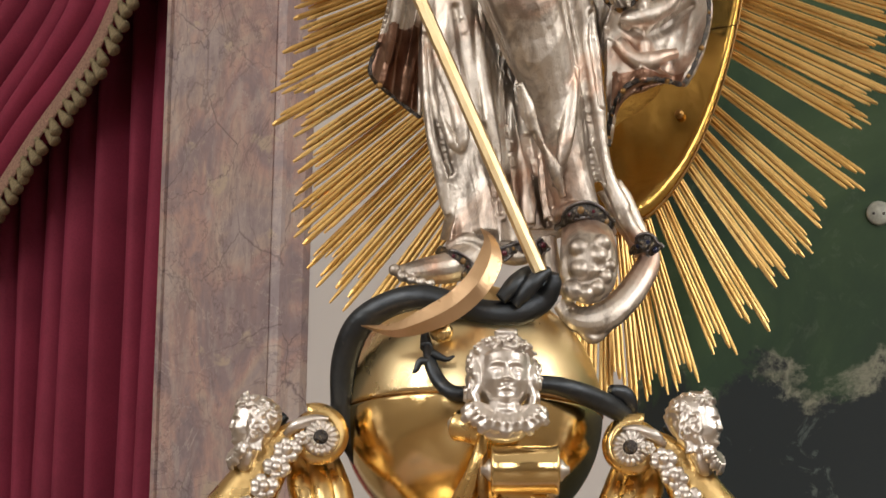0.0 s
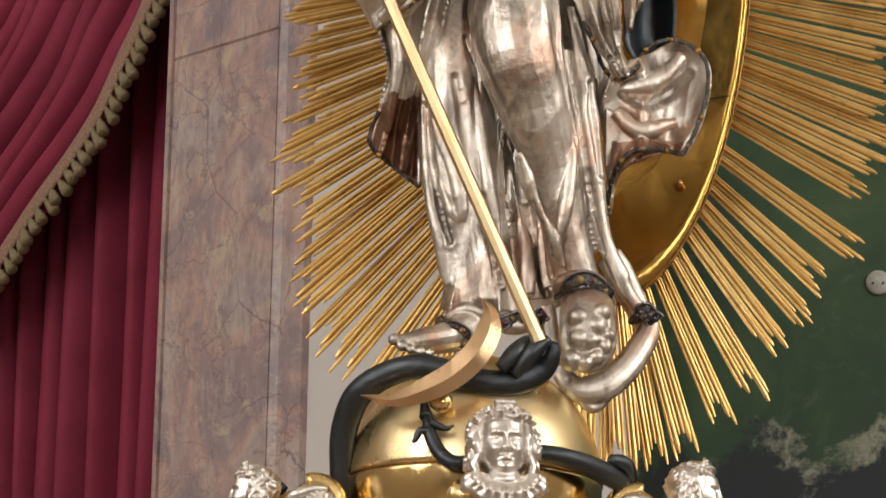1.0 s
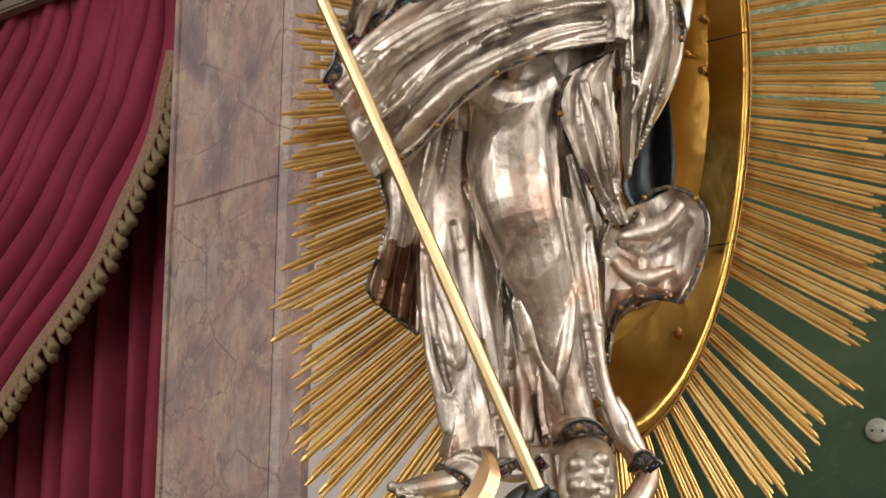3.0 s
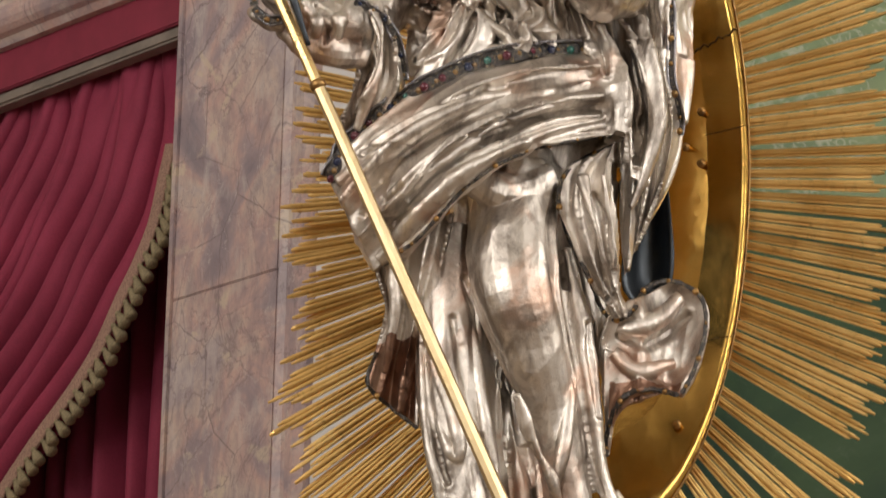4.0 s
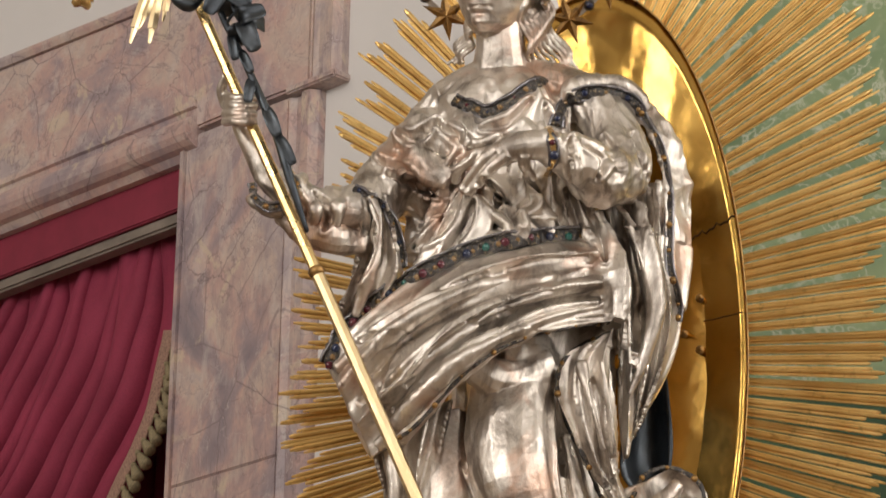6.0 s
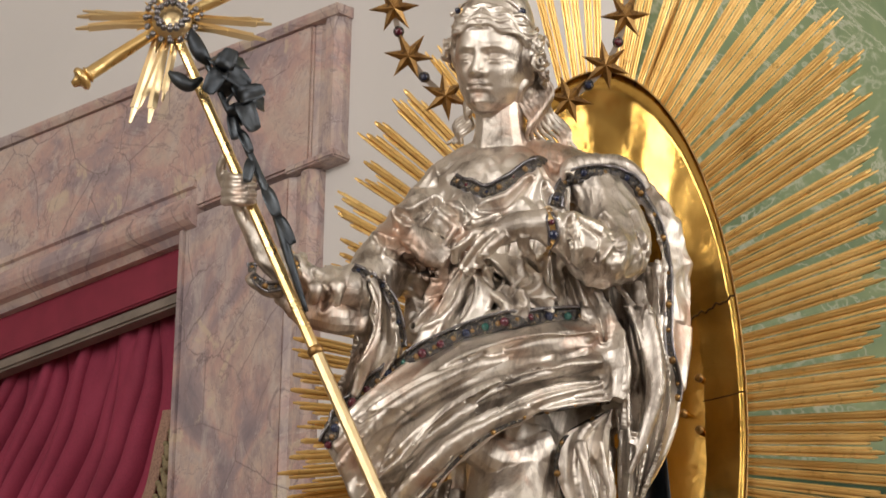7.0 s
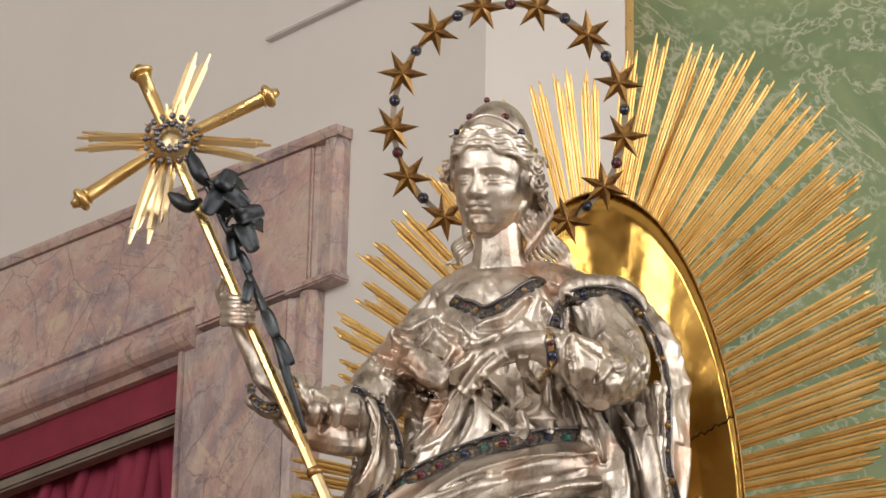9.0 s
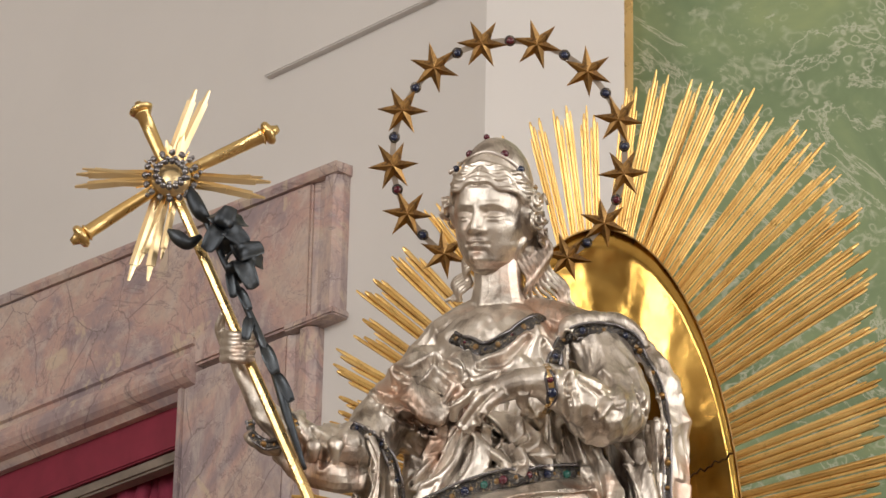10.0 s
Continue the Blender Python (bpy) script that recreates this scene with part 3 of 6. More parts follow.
def sunburst():
    thing = empty("sunburst", (HUB.x, PLATE_Y, HUB.z - PB), "gilded sunburst with oval polished plate and stepped bundled rays", "sunburst")
    seg = 128

    def oval(r, o, k):
        return (HUB.x + PA * r * math.cos(2 * math.pi * k / seg), PLATE_Y + o, HUB.z + PB * r * math.sin(2 * math.pi * k / seg))

    bm = bmesh.new()
    stops = [0.12, 0.25, 0.38, 0.48, 0.54, 0.57, 0.585, 0.6, 0.64, 0.7, 0.78, 0.86, 0.94, 1.0]
    rings = [[bm.verts.new(oval(r, plate_depth(r) + 0.0025 * noise.noise(Vector((r * 5, 9 * math.cos(2 * math.pi * k / seg), 9 * math.sin(2 * math.pi * k / seg)))) * (1 if r < 0.98 else 0), k)) for k in range(seg)] for r in stops]
    rings.append([bm.verts.new(oval(1.0, 0.012, k)) for k in range(seg)])
    for a, b in zip(rings, rings[1:]):
        for k in range(seg):
            bm.faces.new((a[k], a[(k + 1) % seg], b[(k + 1) % seg], b[k]))
    bm.faces.new(rings[0])
    bm.faces.new(rings[-1])
    under(thing, link("plate", bm, plate_gold))
    # rim seam, plate joints and rivets
    bm = bmesh.new()
    tube(bm, [oval(0.997, -0.022, k) for k in range(seg + 1)], 0.0017, 6, caps=False)
    under(thing, link("rim_bead", bm, star_gold))
    for b0, b1, f0, jag, thick in ((-455, -490, 0.6, 0.0055, 0.0021), (-310, -322, 0.6, 0.001, 0.0011), (56, 50, 0.62, 0.001, 0.0011)):
        bm = bmesh.new()
        pts = []
        for k in range(15):
            f = k / 14
            z = spot(1250, b0 + (b1 - b0) * f, 0, PLATE_Y).z + jag * math.sin(k * 2.3) * math.sin(k * 0.9)
            half = PA * math.sqrt(max(0.0, 1 - ((z - HUB.z) / PB) ** 2))
            x = HUB.x + half * (f0 + (0.985 - f0) * f)
            r = math.hypot((x - HUB.x) / PA, (z - HUB.z) / PB)
            pts.append((x, PLATE_Y + plate_depth(r) - 0.0005, z))
        tube(bm, pts, thick, 6)
        under(thing, link("joint", bm, dark_joint))
    for a, b in ((1240, -262), (1240, -353), (1170, -668), (1195, 205), (1212, -292)):
        bm = bmesh.new()
        p = spot(a, b, 0.0, PLATE_Y)
        r = min(0.99, math.hypot((p.x - HUB.x) / PA, (p.z - HUB.z) / PB))
        p.y += plate_depth(r) - 0.004
        lathe(bm, [(0.006, -0.02), (0.006, 0.0), (0.0085, 0.003), (0.008, 0.007), (0.004, 0.009)], Matrix.Translation(p) @ pose(0, 0, 0, 90, 0, 0), 14)
        ball(bm, p + Vector((0, -0.011, 0)), 0.0045, 10, 8)
        under(thing, link("rivet", bm, star_gold))
    rnd = random.Random(4)
    for n, (a, b) in enumerate(RAY_TIPS):
        aim = 0.43 if a > 1066 else (0.28 if b > -257 else 0.4)
        tip = spot(a, b, 0, PLATE_Y + 0.02)
        goal = Vector((HUB.x, PLATE_Y + 0.02, HUB.z + aim * (tip.z - HUB.z)))
        t = 0.0
        while t < 0.97:
            p = tip.lerp(goal, t)
            if math.hypot((p.x - HUB.x) / PA, (p.z - HUB.z) / PB) < 0.95:
                break
            t += 0.01
        start = tip.lerp(goal, t)
        start.y = PLATE_Y + 0.022 + 0.006 * (n % 2)
        d = (tip - start).normalized()
        side = Vector((-d.z, 0, d.x))
        wide = (0.0088 if b < -900 else 0.0114 if a > 1066 else 0.0132) * rnd.uniform(0.92, 1.08)
        tip.y = start.y - rnd.uniform(0.0, 0.02)
        for s in (-1, 1):
            bm = strip_mesh(start + side * (s * wide * 0.78), tip + side * (s * wide * 1.12) - d * (rnd.uniform(0.0, 0.035)), wide, rnd)
            under(thing, link("ray", bm, ray_gold, smooth=False))
    return thing


sunburst()

# ---------------------------------------------------------------- globe
GLOBE = spot(829, 735, 0.0, 6.2)
GLOBE_R = size(231, 735)


def globe():
    thing = empty("globe", (GLOBE.x, GLOBE.y, GLOBE.z - GLOBE_R), "polished gilded globe with a seam, under the silver statue", "globe")
    for name, lo, mat in (("upper_shell", 1, satin_gold), ("lower_shell", -1, ball_gold)):
        bm = bmesh.new()
        prof = [(GLOBE_R * math.cos(e), lo * GLOBE_R * math.sin(e)) for e in np.linspace(0, 1.56, 40)]
        lathe(bm, prof, Matrix.Translation(GLOBE + Vector((0, 0, 0.0004 * lo))), 96)
        under(thing, link(name, bm, mat))
    bm = bmesh.new()
    tube(bm, [GLOBE + Vector((math.cos(a) * (GLOBE_R + 0.0003), math.sin(a) * (GLOBE_R + 0.0003), 0.0)) for a in np.linspace(0, 2 * math.pi, 97)], 0.0014, 6, caps=False)
    under(thing, link("seam", bm, star_gold, label="dark seam line round the globe"))
    return thing


globe()
# ---------------------------------------------------------------- carved heads
def bell(v, c, s):
    return math.exp(-((v - c) / s) ** 2)


def ease(v, lo, hi):
    t = min(1.0, max(0.0, (v - lo) / (hi - lo)))
    return t * t * (3 - 2 * t)


def carved_face(bm, m, child=False, around=150, up=170):
    """A head without hair, looking along -y, chin at -1.2 and crown at 1.2."""
    wide = ((-1.25, 0.16), (-1.14, 0.36), (-0.95, 0.54), (-0.6, 0.72), (-0.2, 0.81), (0.2, 0.84), (0.6, 0.8), (0.9, 0.62), (1.1, 0.38), (1.2, 0.1))
    deep = ((-1.25, 0.52), (-1.14, 0.84), (-0.95, 0.95), (-0.6, 0.98), (-0.2, 1.0), (0.2, 1.06), (0.6, 1.0), (0.9, 0.76), (1.1, 0.42), (1.2, 0.1))
    back = ((-1.25, 0.2), (-1.0, 0.5), (-0.6, 0.75), (0.2, 1.05), (0.6, 1.0), (0.9, 0.8), (1.1, 0.45), (1.2, 0.1))
    if child:
        wide = tuple((z, w * (1.2 if -1.1 < z < -0.1 else 1.08)) for z, w in wide)

    def at(tab, z):
        for (z0, v0), (z1, v1) in zip(tab, tab[1:]):
            if z <= z1:
                return v0 + (v1 - v0) * ease(z, z0, z1) * 0.5 + (v1 - v0) * 0.5 * (z - z0) / (z1 - z0)
        return tab[-1][1]

    def relief_at(x, z):
        ax = abs(x)
        h = 0.0
        # nose
        nose = (0.30 if not child else 0.2)
        rise = 0.05 * bell(z, 0.12, 0.2) + nose * ease(z, 0.2, -0.30) if z > -0.30 else nose * (1 - ease(z, -0.33, -0.43))
        if z > -0.30:
            rise = 0.05 * bell(z, 0.12, 0.2) + nose * (1 - ease(z, -0.30, 0.22))
        h += rise * math.exp(-(ax / (0.085 + 0.05 * bell(z, -0.3, 0.14))) ** 2)
        h += 0.11 * bell(ax, 0.135, 0.06) * bell(z, -0.335, 0.06)
        # brow and sockets
        arch = 0.21 + 0.06 * bell(ax, 0.4, 0.2) - 0.1 * ease(ax, 0.45, 0.7)
        h += 0.028 * bell(z, arch, 0.06) * bell(ax, 0.36, 0.26)
        h -= 0.115 * bell(ax, 0.33, 0.2) * bell(z, 0.06, 0.105)
        h -= 0.09 * bell(ax, 0.16, 0.07) * bell(z, 0.03, 0.12)
        # lowered lids
        h += 0.105 * bell(ax, 0.345, 0.155) * bell(z, 0.005, 0.085)
        slit = -0.055 + 0.16 * (ax - 0.345) ** 2 / 0.16
        reach = bell(ax, 0.345, 0.165)
        h -= 0.04 * reach * bell(z, slit, 0.016)
        h += 0.018 * reach * bell(z, slit + 0.03, 0.016) + 0.014 * reach * bell(z, slit - 0.035, 0.018)
        h -= 0.025 * reach * bell(z, 0.105 - 0.5 * (ax - 0.345) ** 2, 0.017)
        # mouth and chin
        line = -0.615 + 0.02 * bell(x, 0, 0.05) - 0.25 * ax * ax + 0.35 * ax ** 3
        h += 0.055 * math.exp(-(ax / 0.21) ** 4) * bell(z, line + 0.055 - 0.015 * bell(x, 0, 0.04), 0.04)
        h += 0.07 * math.exp(-(ax / 0.17) ** 4) * bell(z, line - 0.06, 0.045)
        h -= 0.05 * math.exp(-(ax / 0.22) ** 4) * bell(z, line, 0.015)
        h -= 0.035 * bell(ax, 0.245, 0.04) * bell(z, -0.625, 0.05)
        h -= 0.025 * bell(x, 0, 0.035) * bell(z, -0.49, 0.05)
        h -= 0.045 * bell(x, 0, 0.16) * bell(z, -0.775, 0.05)
        h += 0.075 * bell(x, 0, 0.19) * bell(z, -0.98, 0.13)
        h += (0.05 if not child else 0.12) * bell(ax, 0.45, 0.2) * bell(z, -0.35, 0.22)
        return h

    rings = []
    for j in range(up + 1):
        z = -1.25 + 2.45 * j / up
        W, F, B = at(wide, z), at(deep, z), at(back, z)
        ring = []
        for i in range(around):
            th = 2 * math.pi * i / around
            c, q = math.cos(th), math.sin(th)
            x = W * (abs(q) ** 0.92) * (1 if q > 0 else -1)
            f = F * c if c > 0 else B * c
            if c > 0.05:
                f += relief_at(x, z) * ease(c, 0.05, 0.45)
            ring.append(bm.verts.new(m @ Vector((x, -f, z))))
        rings.append(ring)
    for a, b in zip(rings, rings[1:]):
        for k in range(around):
            bm.faces.new((a[k], a[(k + 1) % around], b[(k + 1) % around], b[k]))
    bm.faces.new(rings[0][::-1])
    bm.faces.new(rings[-1])


def blended(bm, voxel, rounds):
    """One skin over all the forms in bm."""
    me = bpy.data.meshes.new("blend")
    bmesh.ops.recalc_face_normals(bm, faces=bm.faces[:])
    bm.to_mesh(me)
    bm.free()
    ob = new("blend", me)
    mod = ob.modifiers.new("blend", "REMESH")
    mod.mode, mod.voxel_size, mod.use_smooth_shade = "VOXEL", voxel, True
    sm = ob.modifiers.new("soften", "SMOOTH")
    sm.factor, sm.iterations = 0.5, rounds
    bpy.context.view_layer.update()
    out = bpy.data.meshes.new_from_object(ob.evaluated_get(bpy.context.evaluated_depsgraph_get()))
    bpy.data.objects.remove(ob)
    return out


HEAD_UNIT = 0.0835
HEAD_TURN = pose(0, 0, 0, 17, 7, -21).to_3x3()
HEAD = Matrix.Translation(spot(847, -926, 0.15) - HEAD_TURN @ Vector((0, -1.07, 0.1)) * HEAD_UNIT) @ HEAD_TURN.to_4x4() @ Matrix.Diagonal((HEAD_UNIT, HEAD_UNIT, HEAD_UNIT, 1))


def statue_head():
    bm = bmesh.new()
    carved_face(bm, HEAD)

    def strand(pts, r, steps=4, sides=7):
        c = curve_points([(*p, q) for p, q in zip(pts, r)], steps)
        tube(bm, [HEAD @ Vector(p[:3]) for p in c], [p[3] * HEAD_UNIT for p in c], sides)

    def shell(deg, z, out):
        """A place on the skull: degrees to the side from the face, height, distance out."""
        a = radians(deg)
        k = math.sqrt(max(0.02, 1 - (max(0.0, z - 0.2) / 1.5) ** 2))
        return Vector((math.sin(a) * (0.86 * k + out), -math.cos(a) * (1.04 * k + out), z))

    # mass of hair at the sides and the back, and the cap under the diadem
    ball(bm, HEAD @ Vector((0, 0.3, 0.3)), HEAD_UNIT, 28, 20, (0.92, 0.98, 0.95), HEAD_TURN.to_4x4())
    ball(bm, HEAD @ Vector((0.74, 0.12, 0.12)), HEAD_UNIT, 20, 14, (0.32, 0.5, 0.6), HEAD_TURN.to_4x4())
    ball(bm, HEAD @ Vector((-0.76, 0.05, 0.2)), HEAD_UNIT, 20, 14, (0.26, 0.45, 0.45), HEAD_TURN.to_4x4())
    ball(bm, HEAD @ Vector((0.02, 0.06, 0.6)), HEAD_UNIT, 32, 22, (0.83, 0.96, 1.26), HEAD_TURN.to_4x4())
    ball(bm, HEAD @ Vector((0.5, 0.4, -0.55)), HEAD_UNIT, 20, 14, (0.36, 0.4, 0.6), HEAD_TURN.to_4x4())
    ball(bm, HEAD @ Vector((-0.5, 0.4, -0.6)), HEAD_UNIT, 20, 14, (0.3, 0.35, 0.5), HEAD_TURN.to_4x4())
    rnd = random.Random(12)
    for s in (-1, 1):
        # waves that leave the parting and sweep over the temples
        for k in range(8):
            f = k / 7
            pts, rad = [], []
            for q in range(9):
                t = q / 8
                deg = s * (0.4 + (112 - 16 * f) * t ** 0.92)
                z = 0.74 + 0.4 * f - (0.8 - 0.42 * f) * t ** 1.6 + 0.055 * math.sin(t * 17 + k * 0.35)
                pts.append(shell(deg, z, 0.0 - 0.01 * f + 0.045 * math.sin(math.pi * min(1, t * 1.1)) + 0.06 * t + 0.045 * math.sin(t * 17 + k * 0.35 + 1) + 0.02 * (k % 2)))
                rad.append(0.047 + 0.008 * math.sin(k * 2.1 + q))
            strand(pts, rad)
        # curls gathered over the ears
        for k in range(14 if s > 0 else 8):
            deg = s * rnd.uniform(78, 118)
            z = rnd.uniform(-0.4, 0.55) if s > 0 else rnd.uniform(-0.05, 0.5)
            pts = [shell(deg + s * 13 * math.cos(a) * (1 - 0.09 * i), z + 0.16 * math.sin(a) * (1 - 0.09 * i), 0.2 + 0.02 * i) for i, a in enumerate(np.linspace(0, 5.4, 7) * s + k)]
            strand(pts, [0.05 - 0.003 * i for i in range(7)], 3)
        # locks that fall on the shoulder
        for k in range(8 if s > 0 else 6):
            pts, rad = [], []
            for q in range(9):
                t = q / 8
                if s > 0:
                    p = Vector((0.62 + 0.05 * k + 0.5 * t * t * (0.6 + 0.12 * k), -0.2 + 0.12 * k + 0.35 * t, -0.3 - 1.55 * t))
                else:
                    p = Vector((-0.55 - 0.045 * k - 0.42 * t * (0.4 + 0.12 * k), 0.3 + 0.06 * k - 0.25 * t, -0.75 - 1.0 * t))
                wv = t * 12 + k * 0.8
                pts.append(p + Vector((0.1 * math.sin(wv), 0.08 * math.cos(wv), 0)))
                rad.append(0.085 * (1 - 0.45 * t))
            strand(pts, rad)
    # raised rim of the diadem over the brow
    for lift, z0, r in ((0.02, 1.2, 0.045),):
        strand([shell(d, z0 - (0.35 if z0 < 1.3 else 0.55) * (abs(d) / 90) ** 1.3, lift) for d in range(-90, 91, 15)], [r] * 13)
    return blended(bm, 0.0017, 1)


# ---------------------------------------------------------------- statue
figure = bmesh.new()


def limb(rows, sides=14, flat=1.0, steps=5):
    """A tapered form of the statue: rows of a, b, d (metres nearer), radius in millimetres."""
    c = curve_points(rows, steps)
    tube(figure, [spot(p[0], p[1], p[2]) for p in c], [size(max(p[3], 1.0), p[1], p[2]) for p in c], sides, flat)


def lump(a, b, d, r, scale=(1, 1, 1), turn=None):
    ball(figure, spot(a, b, d), size(r, b, d), 20, 14, scale, turn)


def cloth(left, right, waves=3.0, amp=0.012, thick=0.012, phase=0.0, twist=0.0, belly=0.0, n=26, m=30):
    """A thick fold of drapery between two edges, each a line of a, b, d; pleats run along it."""
    le, ri = curve_points(left, 8), curve_points(right, 8)

    def along(line, t):
        x = t * (len(line) - 1)
        i = min(int(x), len(line) - 2)
        return line[i] + (line[i + 1] - line[i]) * (x - i)

    front, back = [], []
    for i in range(n + 1):
        t = i / n
        A, B = along(le, t), along(ri, t)
        fr, bk = [], []
        for j in range(m + 1):
            w = j / m
            p = A + (B - A) * w
            ph = 2 * math.pi * (waves * w + phase + twist * t)
            d = p[2] + amp * (1 - 1.7 * abs(math.sin(ph / 2)) ** 0.85) + belly * math.sin(math.pi * w) + 0.3 * amp * math.sin(ph * 0.43 + 5 * t)
            fr.append(figure.verts.new(spot(p[0], p[1], d)))
            bk.append(figure.verts.new(spot(p[0], p[1], d - thick)))
        front.append(fr)
        back.append(bk)
    for i in range(n):
        for j in range(m):
            figure.faces.new((front[i][j], front[i][j + 1], front[i + 1][j + 1], front[i + 1][j]))
            figure.faces.new((back[i][j + 1], back[i][j], back[i + 1][j], back[i + 1][j + 1]))
        figure.faces.new((front[i][0], front[i + 1][0], back[i + 1][0], back[i][0]))
        figure.faces.new((front[i + 1][m], front[i][m], back[i][m], back[i + 1][m]))
    for j in range(m):
        figure.faces.new((front[0][j + 1], front[0][j], back[0][j], back[0][j + 1]))
        figure.faces.new((front[n][j], front[n][j + 1], back[n][j + 1], back[n][j]))


# robe: the core behind, the standing leg, the forward leg
limb([(915, -260, -0.05, 120), (915, -60, -0.06, 120), (905, 100, -0.05, 118), (910, 280, -0.04, 110), (925, 420, -0.04, 95)], 18, 0.55)
limb([(905, -330, 0.0, 110), (908, -200, 0.06, 82), (912, -40, 0.12, 80), (938, 60, 0.105, 66), (972, 180, 0.07, 48), (1000, 290, 0.05, 40), (1020, 380, 0.04, 42)], 18)
limb([(800, -120, 0.0, 75), (795, 30, 0.03, 60), (800, 180, 0.04, 58), (815, 300, 0.04, 46), (835, 420, 0.04, 46)], 18)
# long folds of the robe
cloth([(738, 0, 0.04), (742, 130, 0.045), (760, 260, 0.05), (785, 350, 0.05), (772, 425, 0.05)], [(880, -30, 0.03), (885, 130, 0.035), (895, 260, 0.04), (905, 350, 0.04), (925, 430, 0.04)], 3.4, 0.02, 0.03, 0.35, 0.25, 0.02)
limb([(748, 20, 0.05, 9), (752, 130, 0.07, 10), (768, 260, 0.07, 11), (790, 380, 0.06, 9)])
limb([(765, 90, 0.08, 8), (790, 150, 0.09, 12), (812, 240, 0.095, 8), (806, 262, 0.09, 6), (786, 235, 0.09, 5), (770, 190, 0.085, 4)])
limb([(838, -40, 0.06, 10), (842, 80, 0.07, 12), (862, 230, 0.07, 12), (880, 390, 0.06, 10)])
limb([(815, 240, 0.08, 8), (835, 330, 0.075, 9), (850, 410, 0.065, 8)])
limb([(900, 130, 0.0, 16), (915, 270, 0.02, 14), (930, 400, 0.03, 12)])
limb([(950, 200, 0.02, 12), (962, 300, 0.035, 14), (970, 390, 0.035, 13)])
# creases across the forward leg
limb([(1008, 120, 0.1, 8), (1000, 200, 0.105, 9), (990, 270, 0.1, 9), (978, 330, 0.085, 6)])
limb([(912, 150, 0.15, 6), (940, 230, 0.12, 9), (975, 300, 0.1, 8), (990, 350, 0.085, 6)])
limb([(900, -28, 0.18, 4), (925, -58, 0.184, 11), (962, -66, 0.165, 6)])
limb([(912, -40, 0.18, 4), (935, -12, 0.178, 12), (965, 20, 0.15, 6)])
limb([(845, -120, 0.11, 5), (880, -95, 0.165, 6), (930, -110, 0.17, 6), (972, -150, 0.12, 5)])
# right-hand fold of the robe, running out to the lifted hem
limb([(1000, -110, 0.05, 16), (1018, 0, 0.06, 20), (1036, 110, 0.06, 22), (1048, 230, 0.05, 22), (1070, 320, 0.04, 18), (1105, 395, 0.03, 13), (1140, 440, 0.02, 16)])
limb([(985, -60, 0.08, 10), (1005, 60, 0.08, 10), (1022, 160, 0.075, 10), (1030, 260, 0.06, 9)])
limb([(1070, 330, 0.0, 24), (1110, 400, -0.01, 22), (1135, 450, -0.01, 20)], 14, 0.5)
limb([(985, 535, 0.06, 16), (1015, 565, 0.06, 24), (1060, 562, 0.05, 28), (1105, 525, 0.03, 26), (1140, 470, 0.01, 22), (1145, 435, 0.01, 14)], 14, 0.7)
limb([(1000, 545, 0.07, 8), (1040, 600, 0.05, 10), (1080, 570, 0.04, 8)])
# hem round the ankles
limb([(975, 385, 0.04, 14), (1010, 372, 0.085, 15), (1050, 380, 0.085, 14), (1075, 415, 0.04, 12)])
limb([(960, 420, 0.03, 18), (970, 470, 0.03, 16), (985, 520, 0.04, 12)])
limb([(790, 440, 0.06, 14), (820, 425, 0.08, 12), (855, 440, 0.07, 14), (900, 455, 0.05, 16), (940, 450, 0.04, 14)])
# feet
limb([(1030, 400, 0.03, 42), (1036, 450, 0.09, 52), (1034, 495, 0.1, 50)], 16)
lump(1036, 478, 0.115, 54, (0.95, 0.45, 1.15))
for a, b, r in ((1005, 515, 20), (1030, 520, 16), (1050, 510, 14), (1066, 490, 12), (1074, 470, 11), (1020, 478, 20), (1050, 455, 20), (1018, 440, 18), (1060, 430, 16), (1040, 480, 17)):
    lump(a, b, 0.132, r)
limb([(845, 440, 0.03, 38), (800, 470, 0.09, 30), (745, 480, 0.13, 24), (700, 484, 0.15, 14)], 14)
for a, b, r in ((692, 478, 11), (706, 490, 10), (722, 496, 9), (740, 500, 9), (757, 502, 8)):
    lump(a, b, 0.16, r)

# drape that hangs beside the left leg
cloth([(655, -120, 0.06), (668, -60, 0.05), (682, 0, 0.03), (664, 70, 0.01), (646, 133, 0.0)], [(800, -170, 0.1), (775, -70, 0.08), (752, 40, 0.05), (742, 120, 0.02), (738, 207, 0.0)], 2.5, 0.02, 0.014, 0.2, 0.2)
limb([(690, -80, 0.08, 8), (700, -10, 0.07, 10), (690, 60, 0.05, 7), (680, 110, 0.03, 4)])
# sash: a broad band of folds wound over the hips
cloth([(582, -240, 0.1), (640, -310, 0.14), (740, -388, 0.16), (840, -432, 0.16), (940, -452, 0.14), (1055, -450, 0.09)],
      [(660, -70, 0.08), (725, -125, 0.13), (830, -228, 0.17), (920, -280, 0.17), (1000, -300, 0.155), (1078, -312, 0.11)], 2.6, 0.026, 0.06, 0.3, 0.35, 0.035, 40, 60)
limb([(600, -225, 0.12, 12), (700, -300, 0.175, 20), (800, -360, 0.195, 14), (900, -385, 0.18, 8)])
limb([(640, -130, 0.11, 14), (720, -220, 0.18, 16), (830, -310, 0.21, 18), (930, -352, 0.2, 14), (1055, -375, 0.135, 9)])
limb([(670, -90, 0.11, 12), (760, -190, 0.19, 14), (850, -265, 0.215, 16), (960, -318, 0.19, 18), (1070, -340, 0.13, 12)])
